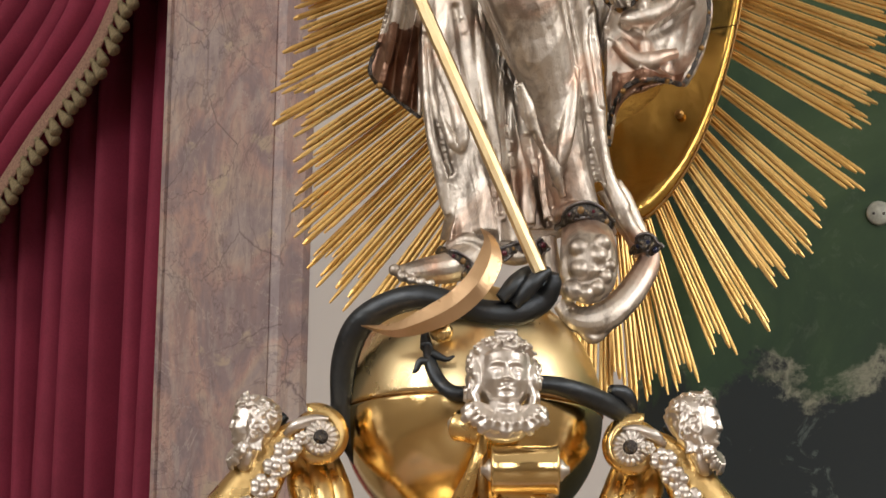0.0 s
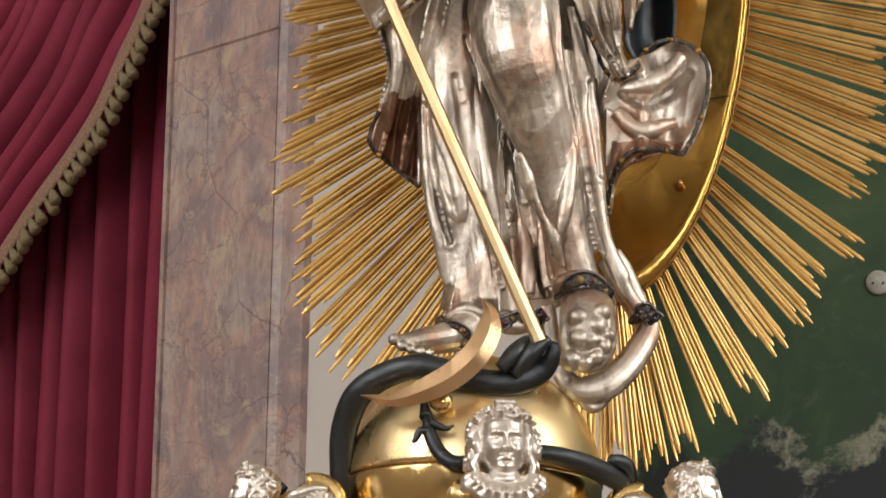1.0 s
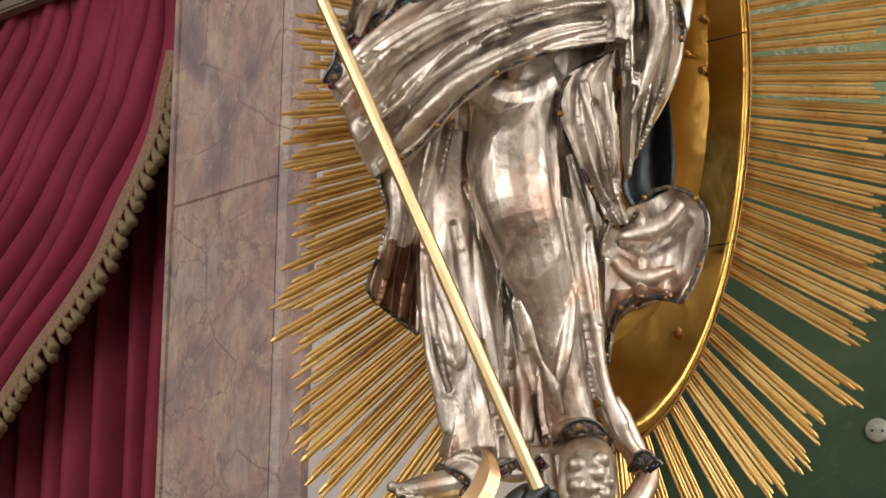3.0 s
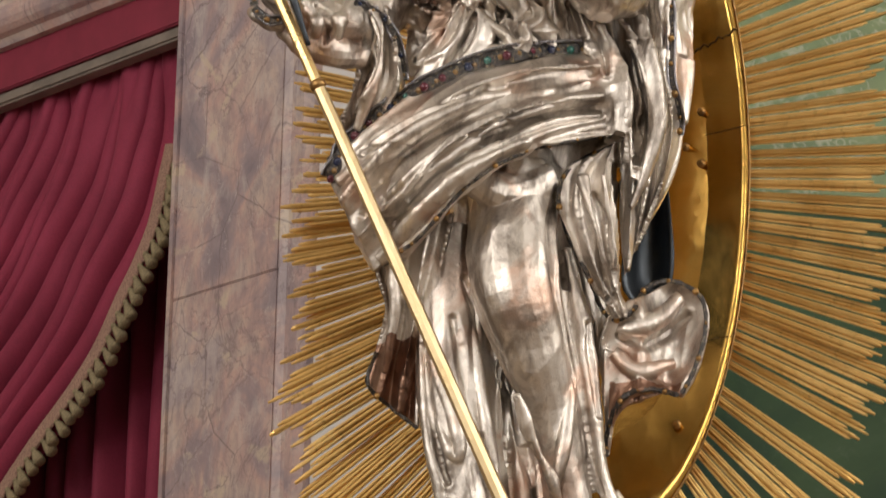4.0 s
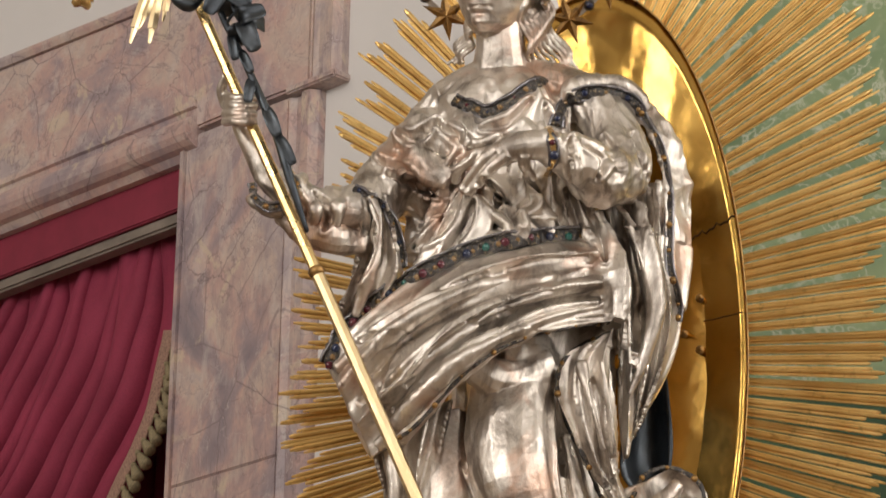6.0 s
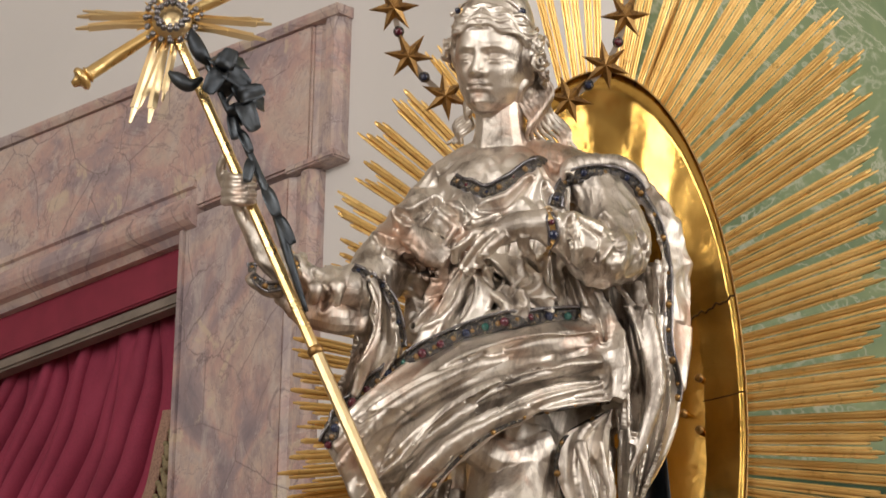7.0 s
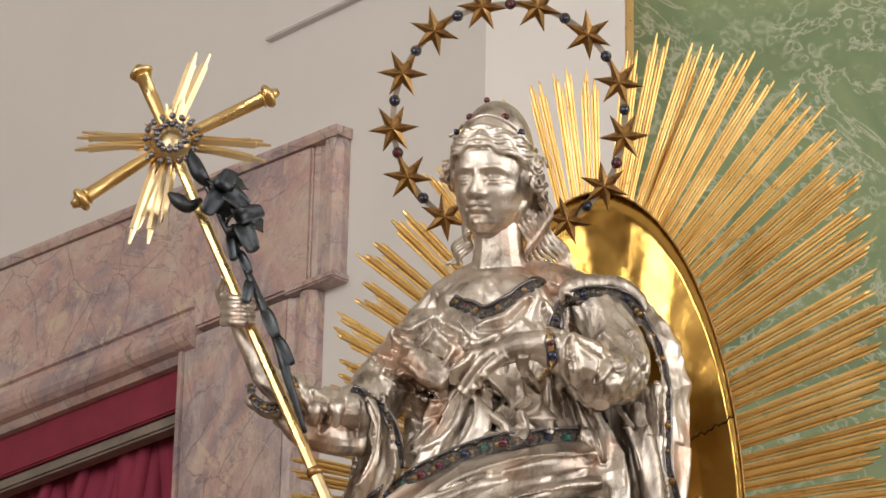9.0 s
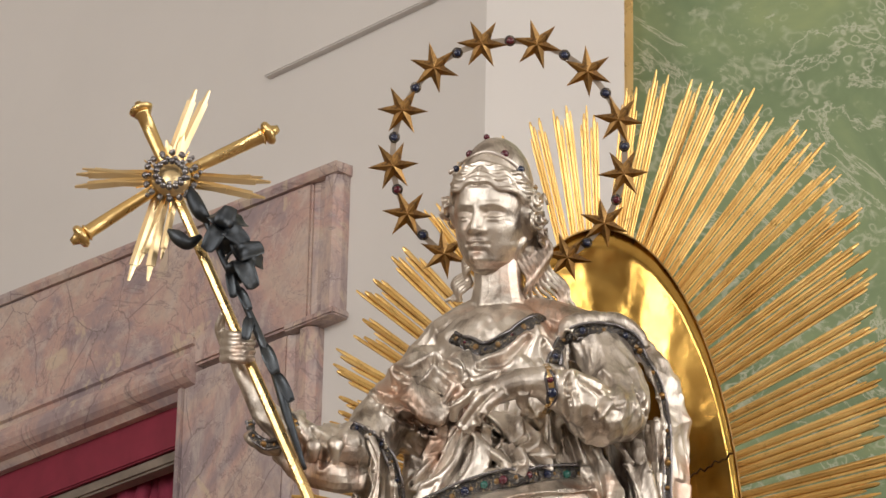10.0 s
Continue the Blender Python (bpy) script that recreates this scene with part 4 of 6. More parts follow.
limb([(700, -90, 0.12, 6), (735, -126, 0.15, 8), (830, -226, 0.195, 8), (920, -280, 0.195, 8), (1000, -302, 0.175, 8), (1085, -312, 0.12, 6)])
limb([(820, -290, 0.21, 7), (880, -330, 0.215, 9), (980, -365, 0.18, 7)])
limb([(625, -300, 0.08, 30), (650, -200, 0.07, 36), (660, -120, 0.06, 30)], 14, 0.6)
limb([(845, -230, 0.14, 30), (900, -200, 0.13, 40), (975, -230, 0.1, 30)], 14, 0.8)

# torso
limb([(1000, -480, 0.02, 50), (1020, -380, 0.02, 60), (1035, -280, 0.0, 60), (1030, -160, -0.01, 55), (1040, -40, -0.01, 40), (1050, 100, -0.01, 24)], 14, 0.7)
limb([(895, -745, 0.0, 60), (895, -690, 0.01, 112), (890, -640, 0.025, 122), (890, -560, 0.03, 112), (895, -480, 0.03, 115), (900, -400, 0.03, 130), (900, -300, 0.02, 130), (900, -200, 0.0, 110)], 20, 0.78)
lump(828, -632, 0.085, 44)
lump(920, -628, 0.09, 44)
cloth([(770, -680, 0.06), (792, -600, 0.1), (772, -500, 0.1), (738, -400, 0.1)], [(900, -690, 0.1), (900, -600, 0.13), (890, -500, 0.125), (885, -430, 0.13)], 2.6, 0.011, 0.05, 0.1, 0.5)
cloth([(900, -690, 0.1), (905, -600, 0.13), (895, -500, 0.125), (885, -440, 0.13)], [(1010, -690, 0.07), (1010, -600, 0.1), (1012, -520, 0.09), (1035, -450, 0.08)], 2.6, 0.011, 0.05, 0.4, -0.5)
# gather at the end of the sash
limb([(1040, -500, 0.06, 18), (1068, -440, 0.09, 26), (1072, -370, 0.1, 30), (1086, -310, 0.1, 22)], 12)
lump(1050, -360, 0.09, 44)
limb([(1048, -468, 0.09, 16), (1084, -424, 0.105, 24), (1098, -364, 0.115, 27), (1092, -310, 0.115, 20)], 14, 0.8)
# folds of the bodice: smooth breasts, cloth drawn to a knot under the fingers, broad folds fanning to the waist
limb([(905, -660, 0.085, 20), (958, -636, 0.105, 26), (972, -585, 0.105, 26), (935, -548, 0.11, 18)], 14, 0.5)
limb([(868, -560, 0.13, 16), (915, -540, 0.135, 24), (958, -500, 0.12, 22), (975, -462, 0.11, 14)], 14, 0.45)
limb([(842, -560, 0.125, 14), (815, -495, 0.125, 26), (775, -435, 0.115, 24), (740, -395, 0.105, 14)], 14, 0.45)
limb([(862, -540, 0.135, 14), (852, -485, 0.14, 22), (826, -425, 0.135, 18)], 14, 0.45)
limb([(882, -505, 0.14, 18), (915, -480, 0.145, 26), (905, -450, 0.145, 22), (862, -455, 0.14, 16)], 14, 0.5)
limb([(790, -530, 0.1, 16), (770, -480, 0.105, 22), (742, -425, 0.1, 16)], 14, 0.45)
limb([(698, -628, 0.085, 20), (755, -645, 0.115, 30), (812, -615, 0.13, 28), (842, -582, 0.135, 16)], 14, 0.5)
limb([(690, -580, 0.085, 16), (742, -590, 0.12, 26), (798, -560, 0.13, 22)], 14, 0.5)
limb([(995, -560, 0.075, 16), (1028, -500, 0.085, 24), (1050, -430, 0.085, 18)], 14, 0.5)
# shoulder yoke and short puffed sleeve
limb([(762, -650, -0.01, 44), (800, -692, 0.0, 48), (890, -728, -0.01, 54), (1000, -706, 0.0, 56), (1075, -672, 0.01, 52)], 16)
limb([(765, -660, 0.01, 42), (745, -610, 0.04, 52), (745, -560, 0.05, 42)], 16)
for k in range(7):
    limb([(778 - 4 * k, -668 + 6 * k, 0.07, 5), (735 - 6 * k, -632 + 13 * k, 0.115 - 0.004 * k, 9), (695 + 2 * k, -590 + 13 * k, 0.06, 6)])
cloth([(775, -690, 0.03), (722, -640, 0.05), (690, -600, 0.05), (684, -560, 0.05)], [(812, -640, 0.12), (800, -590, 0.13), (790, -550, 0.11), (770, -520, 0.08)], 4.0, 0.018, 0.04, 0.2, 0.4)
limb([(770, -640, 0.09, 9), (805, -655, 0.13, 12), (812, -610, 0.14, 12), (785, -570, 0.12, 11), (790, -525, 0.1, 9)])
limb([(838, -600, 0.13, 8), (848, -560, 0.14, 10), (820, -540, 0.13, 8)])

# arm that holds the staff
limb([(735, -600, 0.02, 58), (685, -545, 0.06, 54), (640, -505, 0.1, 46), (580, -505, 0.125, 42), (520, -535, 0.14, 32), (478, -565, 0.15, 25), (452, -610, 0.16, 20), (432, -650, 0.165, 18), (425, -690, 0.165, 20)], 16)
limb([(622, -545, 0.13, 8), (600, -510, 0.165, 10), (590, -470, 0.15, 8)])
limb([(580, -545, 0.14, 6), (560, -510, 0.17, 8), (552, -478, 0.15, 6)])
limb([(540, -565, 0.14, 7), (522, -530, 0.17, 9), (515, -500, 0.15, 6)])
limb([(500, -500, 0.13, 14), (540, -470, 0.14, 22), (600, -450, 0.14, 30), (650, -450, 0.1, 26)], 12, 0.8)
limb([(446, -530, 0.13, 8), (470, -512, 0.15, 14), (500, -505, 0.15, 10)])
for k in range(4):
    limb([(400, -708 + 15 * k, 0.175, 9), (412, -706 + 14 * k, 0.222, 8.5), (432, -704 + 14 * k, 0.236, 8), (454, -704 + 14 * k, 0.215, 7)], 8)
limb([(404, -690, 0.17, 12), (394, -720, 0.19, 10), (402, -746, 0.21, 8)], 8)
# its hanging sleeve
cloth([(628, -548, 0.13), (640, -490, 0.13), (632, -420, 0.11), (600, -320, 0.09), (588, -270, 0.08)], [(690, -530, 0.13), (706, -470, 0.13), (714, -405, 0.11), (700, -375, 0.1), (655, -310, 0.09)], 2.2, 0.02, 0.012, 0.1)
limb([(660, -530, 0.16, 6), (672, -470, 0.165, 9), (655, -390, 0.14, 9), (630, -320, 0.11, 6)])
limb([(740, -560, 0.04, 24), (745, -480, 0.03, 26), (720, -410, 0.03, 20)], 12, 0.7)
limb([(700, -540, 0.05, 30), (760, -510, 0.04, 30)], 12)

# arm laid on the breast
limb([(1065, -680, 0.02, 58), (1090, -620, 0.06, 52), (1098, -574, 0.1, 52), (1068, -565, 0.15, 52), (1030, -590, 0.19, 46), (985, -612, 0.215, 36), (955, -622, 0.225, 28), (915, -618, 0.23, 26), (880, -602, 0.23, 22)], 18)
limb([(900, -625, 0.24, 13), (862, -600, 0.235, 11), (838, -572, 0.22, 9), (820, -545, 0.2, 8)], 10)
limb([(898, -605, 0.245, 12), (870, -580, 0.24, 10), (850, -560, 0.22, 9), (830, -535, 0.2, 8)], 10)
limb([(888, -618, 0.235, 11), (845, -602, 0.225, 10), (815, -580, 0.21, 9), (806, -555, 0.19, 7)], 10)
limb([(930, -605, 0.24, 11), (930, -585, 0.225, 11), (945, -565, 0.2, 8)], 10)
limb([(890, -635, 0.225, 9), (850, -625, 0.21, 9), (825, -618, 0.19, 7)], 10)
for k in range(4):
    limb([(1010 + 26 * k, -640 + 8 * k, 0.17 - 0.02 * k, 4), (1018 + 28 * k, -590 + 8 * k, 0.245 - 0.03 * k, 6), (1030 + 24 * k, -545 + 4 * k, 0.19 - 0.02 * k, 4)])
# cloak over the shoulder, falling behind the arm
limb([(990, -690, 0.05, 16), (1010, -715, 0.06, 20), (1060, -730, 0.06, 20), (1115, -715, 0.04, 20), (1140, -680, 0.03, 16)])
cloth([(1105, -690, 0.04), (1150, -640, 0.06), (1175, -560, 0.06), (1180, -450, 0.05), (1190, -360, 0.04)], [(1140, -705, 0.02), (1195, -640, 0.02), (1222, -560, 0.01), (1224, -420, 0.0), (1212, -330, 0.0)], 0.5, 0.01, 0.02, 0.25)
cloth([(1035, -520, 0.05), (1062, -420, 0.05), (1090, -320, 0.05), (1098, -200, 0.04), (1104, -60, 0.03)], [(1180, -560, 0.03), (1186, -440, 0.03), (1205, -330, 0.02), (1185, -235, 0.01), (1135, -130, 0.0)], 3.2, 0.028, 0.02, 0.1, 0.3)
limb([(1060, -500, 0.09, 9), (1090, -420, 0.1, 13), (1110, -330, 0.09, 12), (1115, -230, 0.075, 9)])
limb([(1130, -520, 0.08, 8), (1150, -430, 0.085, 14), (1160, -340, 0.08, 16), (1135, -240, 0.07, 12), (1112, -180, 0.06, 8)])
limb([(1085, -530, 0.09, 7), (1120, -470, 0.09, 9), (1140, -400, 0.085, 8)])
limb([(1040, -440, 0.07, 26), (1075, -360, 0.07, 28), (1085, -300, 0.07, 20)], 12)
# loop of the cloak before the hip
cloth([(1070, -285, 0.11), (1002, -250, 0.13), (985, -190, 0.13), (1010, -120, 0.12), (1050, -40, 0.1), (1085, 15, 0.08)], [(1088, -300, 0.1), (1082, -250, 0.12), (1086, -180, 0.12), (1092, -110, 0.1), (1096, -40, 0.08), (1110, 10, 0.07)], 2.0, 0.016, 0.014, 0.3)
limb([(1030, -235, 0.15, 7), (1050, -160, 0.155, 9), (1072, -80, 0.13, 7)])
limb([(1066, -240, 0.14, 5), (1082, -150, 0.13, 6), (1088, -70, 0.11, 5)])
# flying end of the cloak
cloth([(1075, 10, 0.07), (1062, 60, 0.06), (1072, 130, 0.05), (1100, 140, 0.05)], [(1188, -52, 0.05), (1250, -10, 0.03), (1240, 80, 0.03), (1206, 150, 0.04)], 1.5, 0.026, 0.014, 0.35, 0.2)
cloth([(1068, 70, 0.05), (1066, 150, 0.04), (1068, 210, 0.03), (1070, 262, 0.03)], [(1206, 145, 0.04), (1125, 160, 0.05), (1092, 190, 0.04), (1078, 250, 0.03)], 1.4, 0.012, 0.014, 0.2)
limb([(1095, 40, 0.05, 10), (1150, 25, 0.056, 18), (1200, -20, 0.045, 12)])
limb([(1085, 75, 0.05, 10), (1125, 110, 0.055, 14), (1190, 95, 0.04, 10)])

# neck
limb([(890, -735, 0.0, 62), (888, -790, 0.03, 46), (886, -850, 0.045, 43)], 16)

head_mesh = statue_head()
statue = link("statue", figure, silver)
tagged(statue, "silver statue in flowing draped robes standing on a globe", "statue")
rm = statue.modifiers.new("blend", "REMESH")
rm.mode, rm.voxel_size, rm.use_smooth_shade = "VOXEL", 0.0025, True
sm = statue.modifiers.new("soften", "SMOOTH")
sm.factor, sm.iterations = 0.5, 1
bpy.context.view_layer.update()
one = bpy.data.meshes.new_from_object(statue.evaluated_get(bpy.context.evaluated_depsgraph_get()))
statue.modifiers.clear()
whole = bmesh.new()
whole.from_mesh(one)
whole.from_mesh(head_mesh)
whole.to_mesh(one)
whole.free()
statue.data = one
one.polygons.foreach_set("use_smooth", [True] * len(one.polygons))

# crumple the beaten silver: sharp valleys between rounded folds, none on face, fingers and feet
count = len(one.vertices)
co = np.empty(count * 3)
one.vertices.foreach_get("co", co)
no = np.empty(count * 3)
one.vertices.foreach_get("normal", no)
co, no = co.reshape(-1, 3), no.reshape(-1, 3)
Z_NECK, Z_WAIST, Z_FEET = spot(890, -742).z, spot(890, -450).z, spot(900, 420).z
Z_HIP = spot(890, -230).z
BARE = [(spot(a, b, d), r) for a, b, d, r in ((425, -690, 0.16, 0.07), (440, -630, 0.16, 0.06), (870, -590, 0.22, 0.1), (900, -20, 0.2, 0.09))]
push = np.zeros(count)
for i in range(count):
    x, y, z = co[i]
    if z > Z_NECK or z < Z_FEET:
        continue
    p = Vector((x, y, z))
    k = min(1.0, (Z_NECK - z) / 0.05, (z - Z_FEET) / 0.05)
    for c, r in BARE:
        k *= min(1.0, max(0.15, ((p - c).length - r) / 0.05))
    if z > Z_WAIST:
        q = Vector((x * 17 + z * 5, y * 13, z * 8 - x * 4))
    elif z > Z_HIP and x < 0.32:
        q = Vector(((x * 0.5 - z * 0.85) * 11, y * 6, (x * 0.85 + z * 0.5) * 2.4))
    else:
        q = Vector((x * 11 - z * 1.6, y * 8, z * 2.2))
    q += noise.noise_vector(q * 0.5) * 0.35
    push[i] = k * (0.0095 * (0.55 - abs(noise.noise(q)) * 2.0) + 0.003 * (0.55 - abs(noise.noise(q * 2.4 + Vector((5, 3, 1)))) * 2.0))
# chased valleys between the folds, with a raised lip on each side
local = (co - np.array(EYE)) @ np.array(BASE)
lay_a = 784 + ARC * local[:, 0] / np.hypot(local[:, 1], local[:, 2])
lay_b = -286 - ARC * np.arctan2(local[:, 1], -local[:, 2])
facing = np.clip(-(no * (co - np.array(EYE))).sum(1) / np.linalg.norm(co - np.array(EYE), axis=1) * 2.0, 0, 1)


def valley(rows, depth, wide, lip):
    line = np.array(curve_points(rows, 6))
    lo, hi = line.min(0) - 4 * wide, line.max(0) + 4 * wide
    pick = np.where((lay_a > lo[0]) & (lay_a < hi[0]) & (lay_b > lo[1]) & (lay_b < hi[1]))[0]
    p = np.stack((lay_a[pick], lay_b[pick]), 1)
    best = np.full(len(pick), 1e9)
    for n, (u, v) in enumerate(zip(line, line[1:])):
        d = v - u
        t = np.clip(((p - u) @ d) / (d @ d), 0, 1)
        taper = 1 + 1.2 * abs(2 * (n + 0.5) / (len(line) - 1) - 1) ** 3
        best = np.minimum(best, np.hypot(*(p - u - t[:, None] * d).T) * taper)
    push[pick] += facing[pick] * depth * (lip * np.exp(-((best - 2.0 * wide) / wide) ** 2) - np.exp(-(best / wide) ** 2))


BODICE = [[(707, -643), (736, -632), (774, -659)], [(670, -595), (720, -573), (769, -536)], [(688, -568), (736, -552), (774, -530)], [(774, -659), (827, -621), (801, -584)],
          [(817, -536), (790, -482), (736, -440)], [(849, -541), (881, -514), (924, -482)], [(859, -562), (902, -509), (912, -470)], [(934, -563), (945, -525), (913, -504)],
          [(1030, -525), (1057, -472), (1073, -418)], [(1004, -541), (1030, -461)], [(840, -520), (822, -470), (775, -410)]]
SLEEVES = [[(966, -691), (982, -637)], [(1009, -707), (1014, -643)], [(1030, -627), (1073, -600), (1057, -563)], [(1073, -632), (1098, -585)], [(1009, -627), (1014, -563)], [(940, -700), (900, -660), (850, -650)],
           [(655, -520), (668, -460), (640, -380)], [(560, -540), (585, -500), (575, -470)], [(520, -540), (545, -500), (535, -480)], [(1120, -640), (1150, -560), (1155, -470)], [(1110, -470), (1130, -380), (1120, -280)]]
SASH = [[(640, -165), (760, -255), (900, -345), (1040, -395)], [(700, -155), (800, -255), (960, -325), (1060, -345)], [(640, -275), (740, -345), (860, -395)], [(720, -200), (820, -300), (900, -330)],
        [(660, -215), (730, -285), (850, -350), (980, -385)], [(900, -400), (980, -420), (1045, -425)]]
ROBE = [[(820, -55), (850, 25), (900, 145), (940, 305)], [(985, -215), (975, -125), (1000, 25), (1030, 165), (1060, 325)], [(1040, 25), (1060, 185)],
        [(745, 65), (760, 185), (790, 305)], [(800, 15), (830, 165), (870, 345)], [(850, 225), (880, 375)], [(935, 240), (955, 340), (965, 400)],
        [(1095, 45), (1150, 60), (1215, 10)], [(1050, -200), (1070, -110), (1080, -20)]]
for group, depth, wide, lip in ((BODICE, 0.013, 7.5, 0.45), (SLEEVES, 0.011, 6.5, 0.4), (SASH, 0.01, 8.5, 0.12), (ROBE, 0.011, 10.0, 0.08)):
    for rows in group:
        valley(rows, depth, wide, lip)
one.vertices.foreach_set("co", (co + no * push[:, None]).ravel())
one.update()
# bare copper where the silver skin ends: hanging drape, open sleeve, cloak tail
one.materials.append(copper)
faces = len(one.polygons)
mid = np.empty(faces * 3)
one.polygons.foreach_get("center", mid)
mid = mid.reshape(-1, 3)
index = np.zeros(faces, dtype=np.int32)
for a0, a1, b0, b1 in ((640, 735, 60, 210), (1074, 1200, 142, 215)):
    p0, p1 = spot(a0, b1), spot(a1, b0)
    index[(mid[:, 0] > p0.x) & (mid[:, 0] < p1.x) & (mid[:, 2] > p0.z) & (mid[:, 2] < p1.z)] = 1
one.polygons.foreach_set("material_index", index)
bpy.context.view_layer.update()
SKIN = bpy.context.evaluated_depsgraph_get()


def on_statue(a, b, lift=0.002, d=0.045):
    """A place on the statue's surface, or d before its plane where it has none."""
    w = way(a, b)
    hit, p, n, _, ob, _ = scene.ray_cast(SKIN, EYE, w)
    if hit and ob.name == "statue":
        return p - w * lift
    return spot(a, b, d)


def trim_line(name, rows, wide, label, category, studs=0, gem_list=(), stud_r=5.0, flat=0.45, mat=iron, steps=8):
    """An applied band that follows the statue, with studs and stones."""
    line = [on_statue(a, b, 0.001) for a, b in curve_points(rows, steps)]
    # even out jumps between folds
    for _ in range(3):
        line = [line[0]] + [(p + q * 2 + r) / 4 for p, q, r in zip(line, line[1:], line[2:])] + [line[-1]]
    thing = empty(name, line[0], label, category, "trimmings of the robe")
    bm = bmesh.new()
    n = len(line)
    tube(bm, line, [size(wide, rows[0][1]) * (0.9 + 0.16 * math.sin(k * 1.9)) for k in range(n)], 10, flat)
    under(thing, link("band", bm, mat))
    if wide >= 7:
        for s in (-1, 1):
            bm = bmesh.new()
            fine = []
            for p, q in zip(line, line[1:]):
                toward = (EYE - p).normalized()
                off = (q - p).normalized().cross(toward) * (size(wide, rows[0][1]) * 0.92 * s) + toward * (size(wide, rows[0][1]) * flat * 0.45)
                fine += [p.lerp(q, f) + off for f in (0.0, 0.25, 0.5, 0.75)]
            tube(bm, fine, [size(3.6 if k % 2 else 2.0, rows[0][1]) for k in range(len(fine))], 6)
            under(thing, link("cord", bm, pewter, label="grey beaded cord"))
    for k in range(studs):
        p = line[min(n - 1, int((k + 0.5) / studs * n))]
        toward = (EYE - p).normalized()
        bm = bmesh.new()
        r = size(stud_r, rows[0][1]) * (1.0, 0.72, 1.15, 0.6)[k % 4]
        ball(bm, p + toward * (size(wide, rows[0][1]) * flat * 0.8), r, 10, 7)
        under(thing, link("stud" if not gem_list else "stone", bm, gem_list[k % len(gem_list)] if gem_list else star_gold))
    return thing


belt = trim_line("belt", [(584, -232), (612, -292), (680, -352), (760, -400), (850, -438), (940, -458), (1030, -460)], 19, "dark jewelled belt with coloured stones and gilt filigree", "belt", 30,
                 [gems[0], gems[3], gems[1], gems[3], gems[2], gems[3], gems[0], gems[3]], 7.5)
trim_line("sash_trimming", [(700, -100), (740, -128), (830, -224), (920, -277), (1000, -298), (1080, -308)], 4, "thin dark cord with gilt studs on the sash edge", "trimming", 9, (), 5)
trim_line("collar_band", [(806, -702), (835, -690), (868, -680), (905, -702), (945, -730), (960, -738)], 13, "dark filigree collar band with small stones", "trimming", 9, [gems[3], gems[0], gems[3], gems[1]], 5)
trim_line("sleeve_band", [(985, -655), (995, -690), (1030, -712), (1080, -715), (1120, -700), (1136, -675)], 13, "dark filigree band round the cloak shoulder", "trimming", 6, [gems[1], gems[3]], 6)
trim_line("cloak_trimming", [(1128, -690), (1160, -640), (1182, -570), (1186, -480), (1186, -410), (1202, -340), (1200, -310)], 7, "grey twisted cord along the cloak edge with studs", "trimming", 9, (), 6)
trim_line("sleeve_trimming", [(628, -545), (660, -530), (690, -500), (708, -450), (714, -405)], 8, "dark studded cord on the hanging sleeve edge", "trimming", 6, [gems[1], gems[3]], 4.5)
trim_line("loop_trimming", [(1080, -290), (1010, -255), (986, -200), (1006, -125), (1040, -60), (1064, 0), (1090, 18), (1120, 0), (1140, -38), (1188, -52), (1240, -22), (1247, 40), (1225, 110), (1204, 148)], 4.5, "thin dark cord with gilt studs on the flying cloak", "trimming", 14, (), 5.5)
trim_line("tail_trimming", [(1200, 150), (1150, 140), (1110, 148), (1085, 180), (1072, 230), (1070, 258)], 6, "dark cord on the cloak tail", "trimming", 5, (), 5)
trim_line("corner_trimming", [(665, 75), (648, 130), (690, 172), (736, 208)], 4, "dark cord along the pointed drape corner", "trimming", 1, (), 6)
trim_line("ankle_band", [(985, 400), (1005, 378), (1040, 372), (1075, 400)], 15, "dark filigree band at the lifted foot", "trimming", 5, [gems[3], gems[0]], 6)
trim_line("hem_band", [(770, 442), (800, 455), (822, 470), (812, 492)], 10, "dark filigree sandal band at the foot", "trimming", 5, [gems[3], gems[0]], 5)
trim_line("hem_band", [(880, 452), (905, 440), (940, 445), (960, 430)], 13, "dark filigree hem with garnets above the serpent", "trimming", 5, [gems[0], gems[3]], 6)
trim_line("corner_knot", [(1118, 440), (1140, 428), (1156, 448)], 17, "dark crumpled trim at the lifted hem", "trimming", 3, [gems[1]], 6)
trim_line("cuff_band", [(448, -555), (452, -530), (475, -512), (500, -515)], 8, "dark studded cuff band", "trimming", 4, (), 5)
trim_line("bracelet", [(972, -652), (978, -630), (982, -600), (972, -570)], 8, "gilt bracelet set with garnets and a blue stone", "bracelet", 4, [gems[3], gems[0], gems[1]], 8, mat=gilt)
trim_line("bracelet", [(505, -590), (518, -570), (528, -545)], 7, "gilt filigree bracelet on the raised arm", "bracelet", 3, (), 6, mat=gilt)

DIADEM = [on_statue(a, b, 0.002) for a, b in ((812, -1000), (836, -1026), (866, -1056), (898, -1026), (926, -998), (950, -966))]
DIADEM_LINE = [on_statue(a, b, 0.001) for a, b in curve_points([(800, -992), (825, -1012), (866, -1030), (910, -1012), (945, -972)], 5)]


